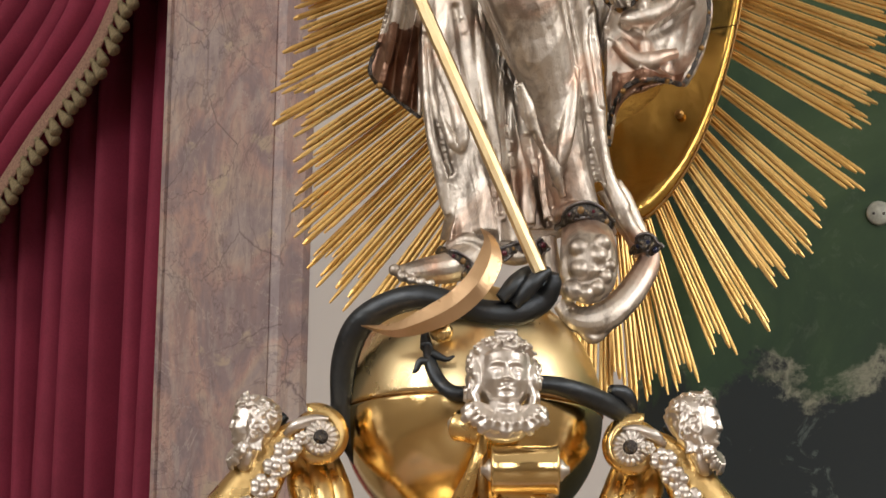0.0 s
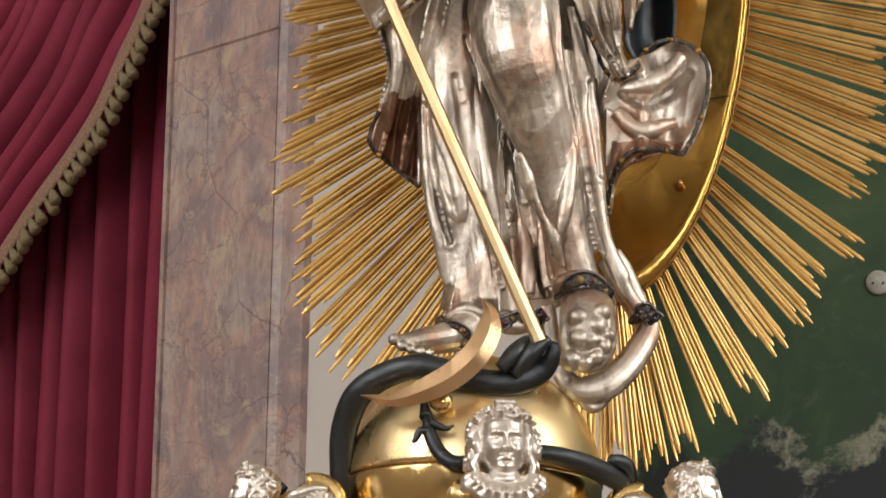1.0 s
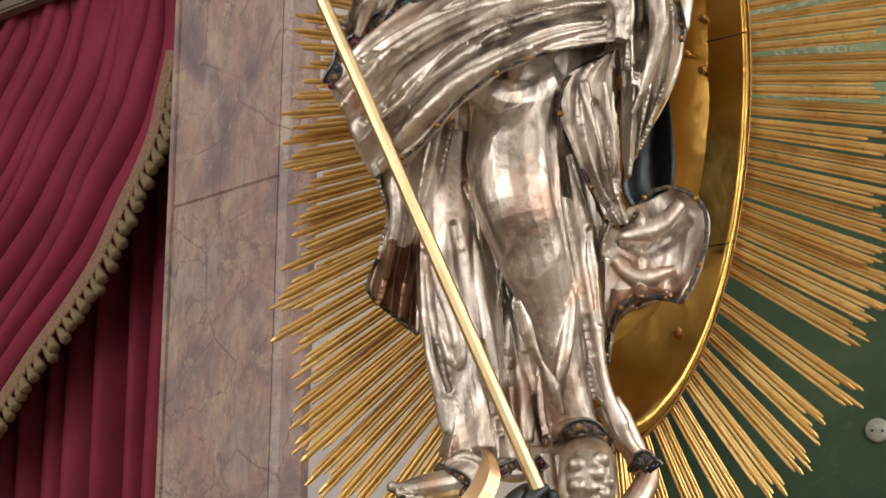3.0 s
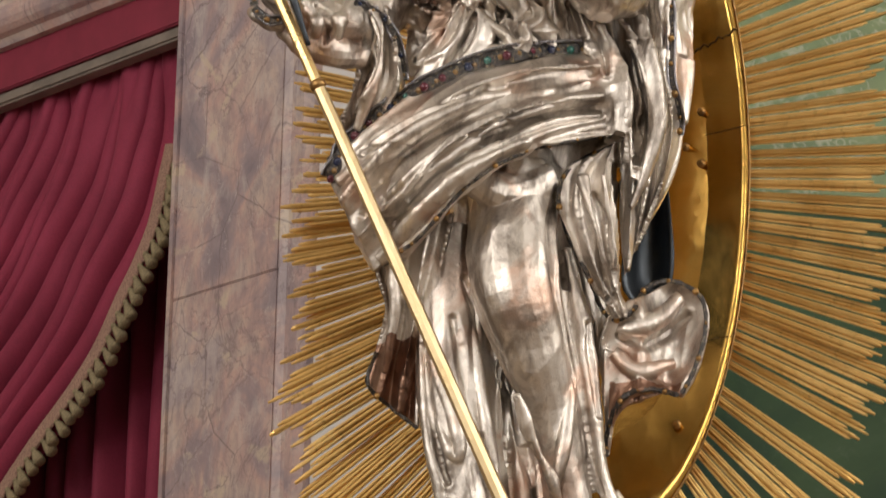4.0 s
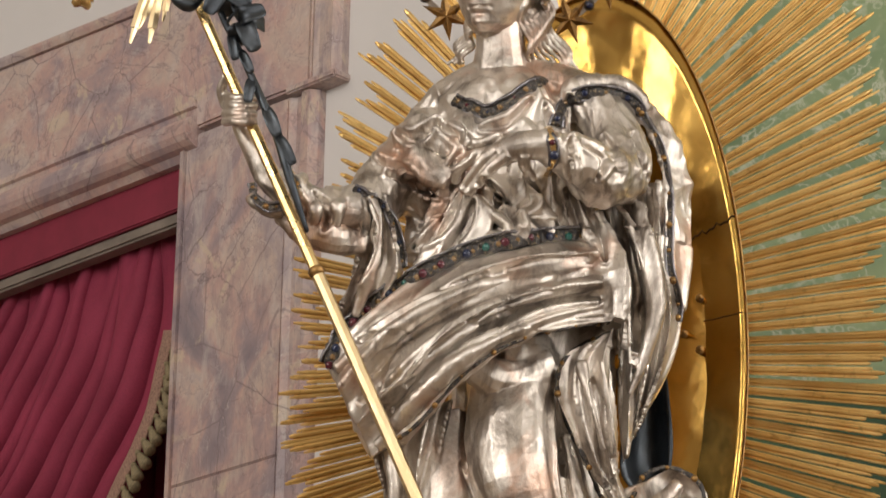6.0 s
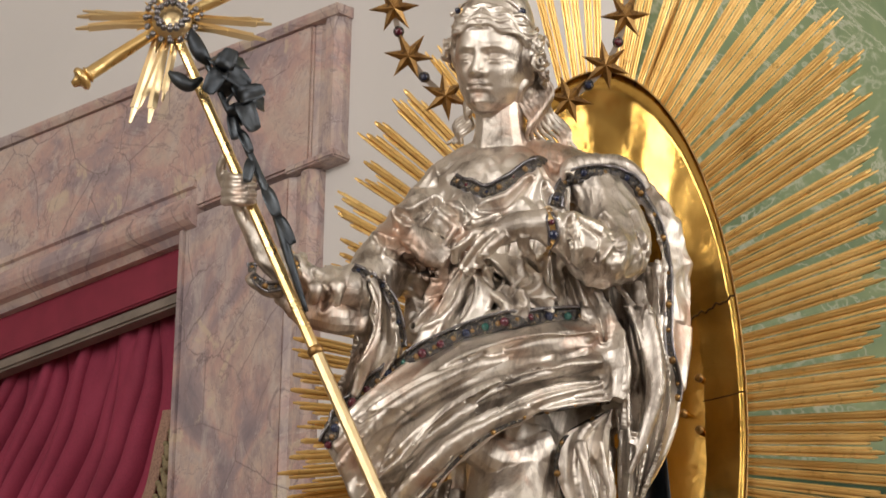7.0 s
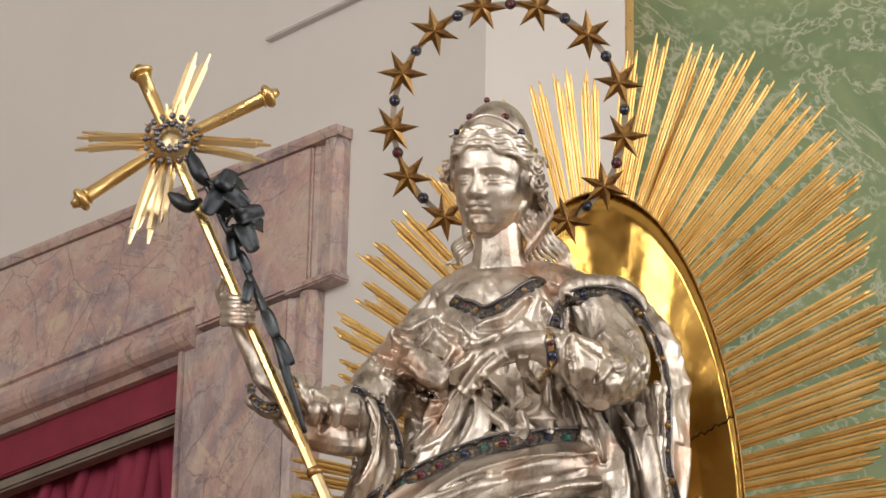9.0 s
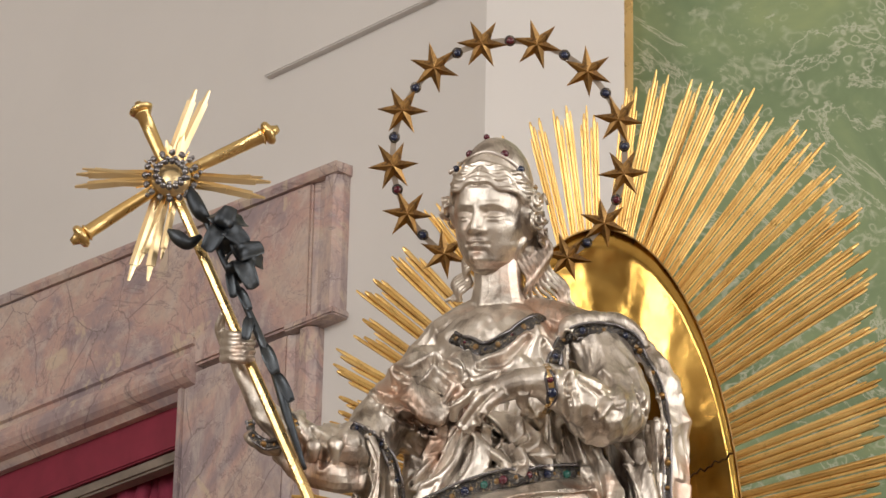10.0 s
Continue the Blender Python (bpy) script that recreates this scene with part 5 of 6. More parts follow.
def cloak_shade():
    """An added black sheet for the shade in the cloak's hollow, between hip and sunburst."""
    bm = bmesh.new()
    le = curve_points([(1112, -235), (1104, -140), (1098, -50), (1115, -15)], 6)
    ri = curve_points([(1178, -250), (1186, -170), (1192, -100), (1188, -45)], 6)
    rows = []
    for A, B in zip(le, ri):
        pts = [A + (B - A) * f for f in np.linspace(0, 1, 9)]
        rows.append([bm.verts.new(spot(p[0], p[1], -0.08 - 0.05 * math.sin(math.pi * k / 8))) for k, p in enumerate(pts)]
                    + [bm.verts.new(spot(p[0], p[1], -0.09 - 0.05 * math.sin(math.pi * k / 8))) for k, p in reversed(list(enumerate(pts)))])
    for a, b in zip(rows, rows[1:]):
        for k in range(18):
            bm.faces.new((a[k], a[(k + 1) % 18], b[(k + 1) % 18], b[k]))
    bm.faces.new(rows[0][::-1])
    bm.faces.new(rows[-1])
    tagged(link("cloak_shade_sheet", bm, blackened), "added black sheet for the shade in the cloak hollow behind the hip", "lining", "trimmings of the robe")


cloak_shade()


# ---------------------------------------------------------------- serpent and crescent on the globe
def swept(rows, material, sides=14, flat=1.0, steps=8, name="body", parent=None, label=""):
    c = curve_points(rows, steps)
    bm = bmesh.new()
    tube(bm, [spot(p[0], p[1], p[2]) for p in c], [size(max(p[3], 0.8), p[1], p[2]) for p in c], sides, flat)
    ob = link(name, bm, material, label=label)
    return under(parent, ob) if parent else ob


serpent = empty("serpent", spot(760, 540, 0.15), "blackened metal serpent coiled over the gilded globe", "serpent")
swept([(640, 830, 0.02, 14), (606, 760, 0.06, 20), (600, 690, 0.08, 22), (606, 630, 0.1, 24), (630, 575, 0.13, 25), (680, 540, 0.16, 24), (740, 526, 0.18, 23), (800, 540, 0.18, 23),
       (860, 555, 0.18, 24), (910, 552, 0.17, 25), (950, 532, 0.16, 24), (968, 505, 0.17, 20), (972, 484, 0.18, 12)], blackened, name="body", parent=serpent)
swept([(905, 540, 0.2, 10), (930, 510, 0.21, 15), (945, 492, 0.21, 14), (965, 478, 0.2, 8)], blackened, name="jaw", parent=serpent)
swept([(880, 530, 0.2, 12), (905, 505, 0.2, 18), (925, 485, 0.19, 14), (938, 476, 0.18, 6)], blackened, name="head", parent=serpent)
swept([(748, 590, 0.205, 5), (752, 620, 0.22, 10), (758, 650, 0.235, 12), (775, 680, 0.245, 13), (805, 697, 0.25, 14), (870, 690, 0.22, 15), (950, 680, 0.215, 16), (1005, 690, 0.2, 18), (1060, 712, 0.15, 20),
       (1100, 735, 0.1, 18)], blackened, name="tail", parent=serpent)
swept([(752, 640, 0.235, 8), (738, 640, 0.235, 7), (730, 655, 0.235, 5), (724, 660, 0.235, 2)], blackened, name="barb", parent=serpent)
swept([(758, 625, 0.235, 8), (772, 632, 0.235, 7), (785, 636, 0.235, 5), (798, 630, 0.235, 2)], blackened, name="barb", parent=serpent)
swept([(748, 615, 0.22, 11), (746, 596, 0.205, 8), (742, 582, 0.2, 3)], blackened, name="barb", parent=serpent)
swept([(1075, 690, 0.14, 10), (1100, 700, 0.12, 16), (1112, 728, 0.1, 12)], blackened, name="coil", parent=serpent)


def crescent():
    thing = empty("crescent_moon", spot(740, 570, 0.22), "rose-gold metal crescent moon resting over the serpent", "crescent")
    outer = curve_points([(633, 578, 0.2), (690, 597, 0.235), (752, 588, 0.25), (812, 560, 0.255), (858, 516, 0.255), (882, 464, 0.24), (870, 422, 0.22), (843, 402, 0.2)], 8)
    inner = curve_points([(633, 576, 0.2), (690, 572, 0.235), (742, 546, 0.25), (788, 518, 0.255), (822, 484, 0.255), (841, 450, 0.24), (850, 424, 0.22), (843, 403, 0.2)], 8)
    bm = bmesh.new()
    rows = []
    for o, i in zip(outer, inner):
        mid = (o + i) / 2
        rows.append([bm.verts.new(spot(*o)), bm.verts.new(spot(mid[0], mid[1], mid[2] + 0.01)), bm.verts.new(spot(*i)), bm.verts.new(spot(i[0], i[1], i[2] - 0.02)), bm.verts.new(spot(o[0], o[1], o[2] - 0.02))])
    for a, b in zip(rows, rows[1:]):
        for k in range(5):
            bm.faces.new((a[k], a[(k + 1) % 5], b[(k + 1) % 5], b[k]))
    bm.faces.new(rows[0][::-1])
    bm.faces.new(rows[-1])
    under(thing, link("blade", bm, rose_gold, smooth=False))
    bm = bmesh.new()
    ball(bm, spot(775, 588, 0.215), 0.02, 10, 8, (1, 0.6, 0.9))
    under(thing, link("clasp", bm, gilt))


rose_gold = metal("rose_gold", (0.88, 0.64, 0.4), (0.78, 0.52, 0.3), (0.4, 0.22, 0.1), (0.25, 0.4), 80, 0.2, 8, 0.66)
crescent()


# ---------------------------------------------------------------- cherub heads and console
def cherub(a, b, d, r, turn, label):
    """A small cast head with curls and a leafy collar: one plain shape. turn: degrees it looks aside."""
    bm = bmesh.new()
    rnd = random.Random(int(a))
    carved_face(bm, Matrix.Diagonal((0.84, 0.95, 0.86, 1)), True, 90, 100)
    ball(bm, (0, 0.15, 0.3), 0.95, 20, 14)
    for s in (-1, 1):
        ball(bm, (0.72 * s, 0.1, -0.1), 0.4, 12, 10)
    for k in range(120):
        th, el = rnd.uniform(0, 2 * math.pi), rnd.uniform(0.0, 1.5)
        c = Vector((math.cos(th) * math.cos(el) * 0.95, math.sin(th) * math.cos(el), 0.25 + math.sin(el) * 0.85))
        if c.y < -0.2 and c.z < 0.68:
            continue
        u = c.normalized()
        e1 = u.orthogonal().normalized()
        e2 = u.cross(e1)
        big = rnd.uniform(0.14, 0.24)
        tube(bm, [c + (e1 * math.cos(a) + e2 * math.sin(a)) * big * (1 - 0.1 * n) + u * 0.025 * n for n, a in enumerate(np.linspace(0, 5.6, 8) + th)], [0.085 - 0.004 * n for n in range(8)], 6)
    for k in range(26):
        s = 1 if k % 2 else -1
        c = Vector((s * rnd.uniform(0.86, 1.05), rnd.uniform(-0.35, 0.3), rnd.uniform(-0.75, 0.45)))
        tube(bm, [c + Vector((0.05 * n * s * 0.3, math.cos(a) * 0.15, math.sin(a) * 0.17)) for n, a in enumerate(np.linspace(0, 5.6, 8) + k)], [0.085 - 0.004 * n for n in range(8)], 6)
    for k in range(5):
        tube(bm, [Vector((0.1 * (k - 2), -0.55, 0.95)), Vector((0.12 * (k - 2), -0.62, 1.2)), Vector((0.1 * (k - 2) + 0.1, -0.5, 1.34))], [0.11, 0.12, 0.05], 8)
    ball(bm, (0, -0.3, -1.45), 1.0, 20, 14, (0.8, 0.36, 0.62))
    for k in range(8):
        s = 1 if k % 2 else -1
        n = k // 2
        tube(bm, [Vector((s * (0.8 + 0.07 * math.sin(2.4 * q + n)), -0.35 + 0.16 * n + 0.06 * math.cos(2.4 * q), 0.25 - 0.3 * q)) for q in range(6)], [0.13, 0.15, 0.15, 0.14, 0.12, 0.06], 8)
    # leafy collar: broad lobed leaves that spread from the neck
    for k in range(11):
        f = k / 10 - 0.5
        fan = f * 2.9
        out = Vector((math.sin(fan), -0.35 * math.cos(fan), -math.cos(fan) * 0.95))
        root = Vector((math.sin(fan) * 0.42, -0.4, -1.12))
        mid = root + out * 0.55 + Vector((0, -0.28, 0))
        end = root + out * (0.86 + 0.12 * (k % 2))
        tube(bm, [root, root.lerp(mid, 0.5) + Vector((0, -0.08, 0)), mid, mid.lerp(end, 0.6) + Vector((0, -0.06, 0)), end], [0.16, 0.22, 0.24, 0.2, 0.1], 10, 0.5)
        tube(bm, [root + Vector((0, -0.1, 0)), mid + Vector((0, -0.16, 0)), end + Vector((0, -0.05, 0))], [0.04, 0.05, 0.03], 6)
    tube(bm, [Vector((0, -0.25, -0.7)), Vector((0, -0.3, -1.2)), Vector((0, -0.3, -1.5))], [0.45, 0.55, 0.45], 12)
    k = size(r, b, d)
    bm.transform(Matrix.Translation(spot(a, b, d)) @ pose(0, 0, 0, -4, 0, turn) @ Matrix.Diagonal((k, k, k, 1)))
    ob = link("cherub_head", bm, cast_silver)
    mod = ob.modifiers.new("blend", "REMESH")
    mod.mode, mod.voxel_size, mod.use_smooth_shade = "VOXEL", 0.0018, True
    sm = ob.modifiers.new("soften", "SMOOTH")
    sm.factor, sm.iterations = 0.5, 1
    return tagged(ob, label, "cherub head", "cherub heads of the console")


cherub(884, 668, 0.28, 60, 6, "small cast silver cherub head with curls and leafy collar")
cherub(446, 752, 0.12, 42, -75, "small cast silver cherub head turned outwards in profile")
cherub(1222, 752, 0.12, 46, 72, "small cast silver cherub head turned outwards on the bracket")


def rosette(parent, a, b, d, r):
    bm = bmesh.new()
    c = spot(a, b, d)
    k = size(r, b, d)
    seg = 96
    m = Matrix.Translation(c) @ pose(0, 0, 0, 90, 0, 0)
    rings = []
    for f, h, wave in ((1.0, 0.0, 0.0), (0.98, 0.004, 1.0), (0.8, 0.01, 1.0), (0.66, 0.006, 0.6), (0.6, 0.008, 0.8), (0.45, 0.013, 0.8), (0.36, 0.008, 0.2), (0.1, 0.006, 0.0)):
        rings.append([])
        for q in range(seg):
            t = 2 * math.pi * q / seg
            lobe = abs(math.sin(8 * t + (0.8 if f < 0.62 else 0)))
            rr = k * f * (1 - 0.1 * wave * (1 - lobe))
            rings[-1].append(bm.verts.new(m @ Vector((rr * math.cos(t), rr * math.sin(t), h * (1 - 0.6 * wave + 0.6 * wave * lobe)))))
    for u, v in zip(rings, rings[1:]):
        for q in range(seg):
            bm.faces.new((u[q], u[(q + 1) % seg], v[(q + 1) % seg], v[q]))
    bm.faces.new(rings[0][::-1])
    bm.faces.new(rings[-1])
    ob = under(parent, link("rosette", bm, cast_silver, label="silver rosette with dark centre"))
    bm = bmesh.new()
    ball(bm, c + Vector((0, -0.008, 0)), k * 0.42, 14, 10, (1, 0.55, 1))
    link("boss", bm, iron, ob)
    return ob


def leaf_drop(parent, a, b, d, r, seed):
    bm = bmesh.new()
    rnd = random.Random(seed)
    c = spot(a, b, d)
    k = size(r, b, d)
    for q in range(7):
        t = 2 * math.pi * q / 7 + rnd.uniform(-0.2, 0.2)
        ball(bm, c + Vector((math.cos(t) * k * 0.6, -0.004, math.sin(t) * k * 0.5)), k * rnd.uniform(0.34, 0.46), 8, 6, (1, 0.6, 1))
    ball(bm, c + Vector((0, -0.01, 0)), k * 0.42, 10, 8)
    under(parent, link("flower", bm, cast_silver, label="cast silver flower"))


def bracket(flip):
    """A gilded scroll bracket; flip -1 for the left one, 1 for the right."""
    def x(a):
        return 835 + (a - 835) * (1 if flip < 0 else -1)
    dy = 0 if flip < 0 else 18
    thing = empty("scroll_bracket", spot(x(480), 960 + dy, 0.09), "gilded scroll bracket with silver rosette and flower drops", "bracket", "scroll brackets of the console")
    d = 0.1
    # the face of the scroll: a broad band that ends in a volute
    line = [(385, 950, 92), (430, 880, 74), (466, 822, 58), (500, 785, 46), (540, 762, 38)]
    swept([(x(a), b + dy, d, r * 0.72) for a, b, r in line], gilt, 12, 0.8, name="scroll", parent=thing)
    bm = bmesh.new()
    pts, rad = [], []
    for k in range(44):
        t = k / 43
        ang = math.pi * 0.62 - t * math.pi * 2.9
        rr = 46 * (1 - 0.62 * t)
        p = spot(x(556 + rr * math.cos(ang)), 774 + dy - rr * math.sin(ang), d + 0.012 + 0.012 * t)
        pts.append(p)
        rad.append(size(17 * (1 - 0.5 * t), 774))
    tube(bm, pts, rad, 10)
    lathe(bm, [(size(44, 774), 0.0), (size(46, 774), 0.02), (size(38, 774), 0.034), (size(20, 774), 0.038)], Matrix.Translation(spot(x(556), 774 + dy, d - 0.02)) @ pose(0, 0, 0, 90, 0, 0), 32)
    under(thing, link("volute", bm, gilt))
    rosette(thing, x(562), 775 + dy, d + 0.038, 33)
    for n, (a, b, r) in enumerate(((503, 797, 26), (484, 828, 26), (462, 862, 27), (438, 900, 28), (530, 776, 15))):
        leaf_drop(thing, x(a), b + dy, d + 0.045, r, n)
    swept([(x(500), 770 + dy, d + 0.03, 6), (x(520), 752 + dy, d + 0.04, 11), (x(550), 742 + dy, d + 0.035, 9), (x(575), 742 + dy, d + 0.03, 5)], cast_silver, name="leaf", parent=thing, label="cast silver leaf")
    # dark back edge
    swept([(x(425), 870 + dy, d - 0.05, 16), (x(450), 805 + dy, d - 0.05, 16), (x(480), 755 + dy, d - 0.05, 15), (x(500), 735 + dy, d - 0.05, 8)], blackened, name="back_edge", parent=thing, label="dark back edge")
    # ribs that run in under the globe
    for a0, a1, r in ((520, 560, 22), (556, 612, 24), (585, 655, 20)):
        swept([(x(a0 - 10), 790 + dy, d - 0.07, r * 0.5), (x(a0), 830 + dy, d - 0.04, r * 0.9), (x(a0 + 10), 870 + dy, d - 0.02, r * 1.15), (x(a0 + 30), 920 + dy, d - 0.01, r), (x(a1 + 40), 980 + dy, d - 0.02, r)], gilt, 10, name="rib", parent=thing)


bracket(-1)
bracket(1)


def front_bracket():
    thing = empty("front_scroll", spot(900, 960, 0.28), "gilded front scroll with rolled end and silver studs under the cherub", "bracket", "scroll brackets of the console")
    c0, c1 = spot(864, 832, 0.29), spot(982, 832, 0.29)
    k = size(42, 832)
    bm = bmesh.new()
    turn = (c1 - c0).to_track_quat("Z", "Y").to_matrix().to_4x4()
    L = (c1 - c0).length
    lathe(bm, [(k * 0.6, -0.002), (k, 0.0), (k * 1.02, 0.004), (k * 0.97, 0.008), (k * 0.97, L - 0.008), (k * 1.02, L - 0.004), (k, L), (k * 0.6, L + 0.002)], Matrix.Translation(c0) @ turn, 40)
    under(thing, link("roll", bm, ball_gold))
    for c, s in ((c0, -1), (c1, 1)):
        bm = bmesh.new()
        v = (c1 - c0).normalized() * s
        tube(bm, [c, c + v * 0.006, c + v * 0.012, c + v * 0.018], [0.02, 0.018, 0.009, 0.006], 12)
        under(thing, link("stud", bm, cast_silver, label="silver end stud"))
    swept([(846, 775, 0.26, 8), (842, 805, 0.27, 13), (832, 845, 0.26, 18), (812, 895, 0.23, 24), (790, 960, 0.18, 28)], gilt, 12, name="scroll", parent=thing)
    c2, c3 = spot(804, 752, 0.235), spot(850, 764, 0.26)
    bm = bmesh.new()
    turn2 = (c3 - c2).to_track_quat("Z", "Y").to_matrix().to_4x4()
    k2, L2 = size(27, 755), (c3 - c2).length
    lathe(bm, [(k2 * 0.6, -0.002), (k2, 0.0), (k2 * 1.03, 0.004), (k2 * 0.95, 0.009), (k2 * 0.95, L2)], Matrix.Translation(c2) @ turn2, 28)
    under(thing, link("side_roll", bm, gilt))
    swept([(850, 800, 0.27, 6), (848, 840, 0.28, 9), (850, 900, 0.26, 10), (852, 960, 0.22, 12)], star_gold, 8, name="pleated_edge", parent=thing)
    swept([(920, 870, 0.26, 46), (915, 920, 0.24, 50), (905, 980, 0.18, 46)], gilt, 16, 0.5, name="shank", parent=thing)
    bm = bmesh.new()
    ball(bm, spot(801, 751, 0.238), size(15, 750), 12, 8)
    under(thing, link("stud", bm, cast_silver))


front_bracket()
LOW = spot(835, 990, 0.0)


def pedestal():
    bm = bmesh.new()
    box(bm, (LOW.x - 0.55, LOW.y - 0.4, 0.0), (LOW.x + 0.55, LOW.y + 0.3, LOW.z - 0.16), bevel=0.02)
    ob = link("pedestal", bm, marble, smooth=False)
    tagged(ob, "plain pink marble pedestal under the gilded console", "pedestal")
    thing = empty("console", (LOW.x, LOW.y, LOW.z - 0.16), "gilded console foot that carries the globe", "console")
    bm = bmesh.new()
    lathe(bm, [(0.3, -0.16), (0.3, -0.12), (0.2, -0.08), (0.12, -0.03), (0.11, 0.0), (0.13, 0.03), (0.12, 0.045)], Matrix.Translation(LOW), 40)
    under(thing, link("foot", bm, gilt))
    bm = bmesh.new()
    lathe(bm, [(0.34, -0.16), (0.35, -0.15), (0.34, -0.13), (0.3, -0.125)], Matrix.Translation(LOW + Vector((0, 0, 0.002))), 40)
    under(thing, link("base_ring", bm, star_gold))


pedestal()


# ---------------------------------------------------------------- staff with rayed cross
def staff():
    thing = empty("staff", spot(950, 480, 0.2), "long gilded staff ending in a rayed cross", "staff")
    lo, hi = spot(950, 482, 0.215), spot(308, -975, 0.215)
    bm = bmesh.new()
    tube(bm, [lo, lo.lerp(hi, 0.584)], [0.0125, 0.0115], 8)
    under(thing, link("lower_shaft", bm, pale_gold, smooth=False))
    bm = bmesh.new()
    tube(bm, [lo.lerp(hi, 0.584), hi], [0.0105, 0.0095], 8)
    under(thing, link("upper_shaft", bm, gilt, smooth=False))
    bm = bmesh.new()
    tube(bm, [lo.lerp(hi, f) for f in (0.58, 0.583, 0.587, 0.59)], [0.0115, 0.0145, 0.0145, 0.011], 12)
    under(thing, link("collar", bm, star_gold))
    c = Vector((308, -982))
    # three turned arms with knobs
    for a, b in ((251, -1113), (492, -1069), (137, -873)):
        e, s0 = spot(a, b, 0.22), spot(c.x, c.y, 0.22)
        v = e - s0
        L = v.length
        turn = Matrix.Translation(s0) @ v.to_track_quat("Z", "Y").to_matrix().to_4x4()
        bm = bmesh.new()
        lathe(bm, [(0.008, 0.0), (0.0105, 0.03), (0.0125, L * 0.6), (0.013, L * 0.86), (0.017, L * 0.87), (0.013, L * 0.885)], turn, 14)
        arm = under(thing, link("arm", bm, gilt))
        bm = bmesh.new()
        lathe(bm, [(0.011, L * 0.885), (0.02, L * 0.905), (0.023, L * 0.935), (0.02, L * 0.96), (0.012, L * 0.97), (0.01, L * 0.985), (0.006, L * 1.03)], turn, 16)
        link("knob", bm, gilt, arm)
    # four bundles of pointed rays
    rnd = random.Random(2)
    for tips in (((352, -1140), (376, -1138), (330, -1060), (300, -1050)), ((140, -990), (137, -968), (150, -1000), (190, -975)), ((484, -976), (474, -948), (470, -985), (420, -962)),
                 ((232, -802), (266, -802), (250, -830), (290, -840))):
        for k, (a, b) in enumerate(tips):
            p, q = spot(c.x + 8 * (k - 1.5), c.y + 6 * (k - 1.5), 0.212), spot(a, b, 0.225)
            bm = bmesh.new()
            w = 0.0085 if k < 2 else 0.0065
            tube(bm, [p, p.lerp(q, 0.6), p.lerp(q, 0.86), p.lerp(q, 0.865), q], [w, w * 1.05, w, w * 0.65, w * 0.3], 4, 0.55)
            under(thing, link("ray", bm, pale_gold, smooth=False))
    bm = bmesh.new()
    for k in range(28):
        t = 2 * math.pi * k / 28
        s0 = spot(c.x, c.y, 0.228)
        L = size(62 if k % 2 else 52, c.y)
        e = s0 + Vector((math.cos(t) * L, 0.01, math.sin(t) * L))
        tube(bm, [s0, e], [0.006, 0.0012], 4)
    under(thing, link("glory", bm, gilt, smooth=False))
    bm = bmesh.new()
    s0 = spot(c.x, c.y, 0.236)
    lathe(bm, [(0.034, -0.004), (0.036, 0.004), (0.02, 0.012), (0.006, 0.015)], Matrix.Translation(s0) @ pose(0, 0, 0, 90, 0, 0), 24)
    disc = under(thing, link("disc", bm, pale_gold))
    # lattice of dark beads on the disc
    for k in range(30):
        ring = 0 if k < 16 else 1
        t = 2 * math.pi * (k / 16 if ring == 0 else (k - 16) / 14 + 0.1)
        r = 0.046 if ring == 0 else 0.026
        bm = bmesh.new()
        p = s0 + Vector((math.cos(t) * r, -0.013 - 0.008 * ring, math.sin(t) * r))
        ball(bm, p, 0.0062, 8, 6)
        ball(bm, p + Vector((rnd.uniform(-0.008, 0.008), -0.002, rnd.uniform(-0.008, 0.008))), 0.0045, 8, 6)
        link("bead", bm, pewter, disc)
    return thing


pale_gold = metal("pale_gold", (0.9, 0.73, 0.45), (0.82, 0.62, 0.33), (0.62, 0.44, 0.22), (0.28, 0.42), 90, 0.06, 10, 0.7)
staff()


# ---------------------------------------------------------------- lily spray wound round the staff
def leaf_mesh(bm, base, tip, wide, cup, sideways=Vector((0, -1, 0))):
    """A cupped leaf or petal with thickness."""
    d = tip - base
    side = d.cross(sideways).normalized()
    nrm = side.cross(d).normalized()
    n = 8
    rows = []
    for i in range(n + 1):
        t = i / n
        w = wide * math.sqrt(max(0.03, 1 - ((t - 0.58) / 0.6) ** 2))
        p = base + d * t + nrm * (cup * math.sin(math.pi * t * 1.25))
        row = [p + side * w * 1.0 + nrm * w * 0.45, p + side * w * 0.5 + nrm * 0.1 * w, p, p - side * w * 0.5 + nrm * 0.1 * w, p - side * w + nrm * w * 0.45]
        rows.append([bm.verts.new(v) for v in row] + [bm.verts.new(v - nrm * 0.0016) for v in reversed(row)])
    for a, b in zip(rows, rows[1:]):
        for k in range(10):
            bm.faces.new((a[k], a[(k + 1) % 10], b[(k + 1) % 10], b[k]))
    bm.faces.new(rows[0][::-1])
    bm.faces.new(rows[-1])


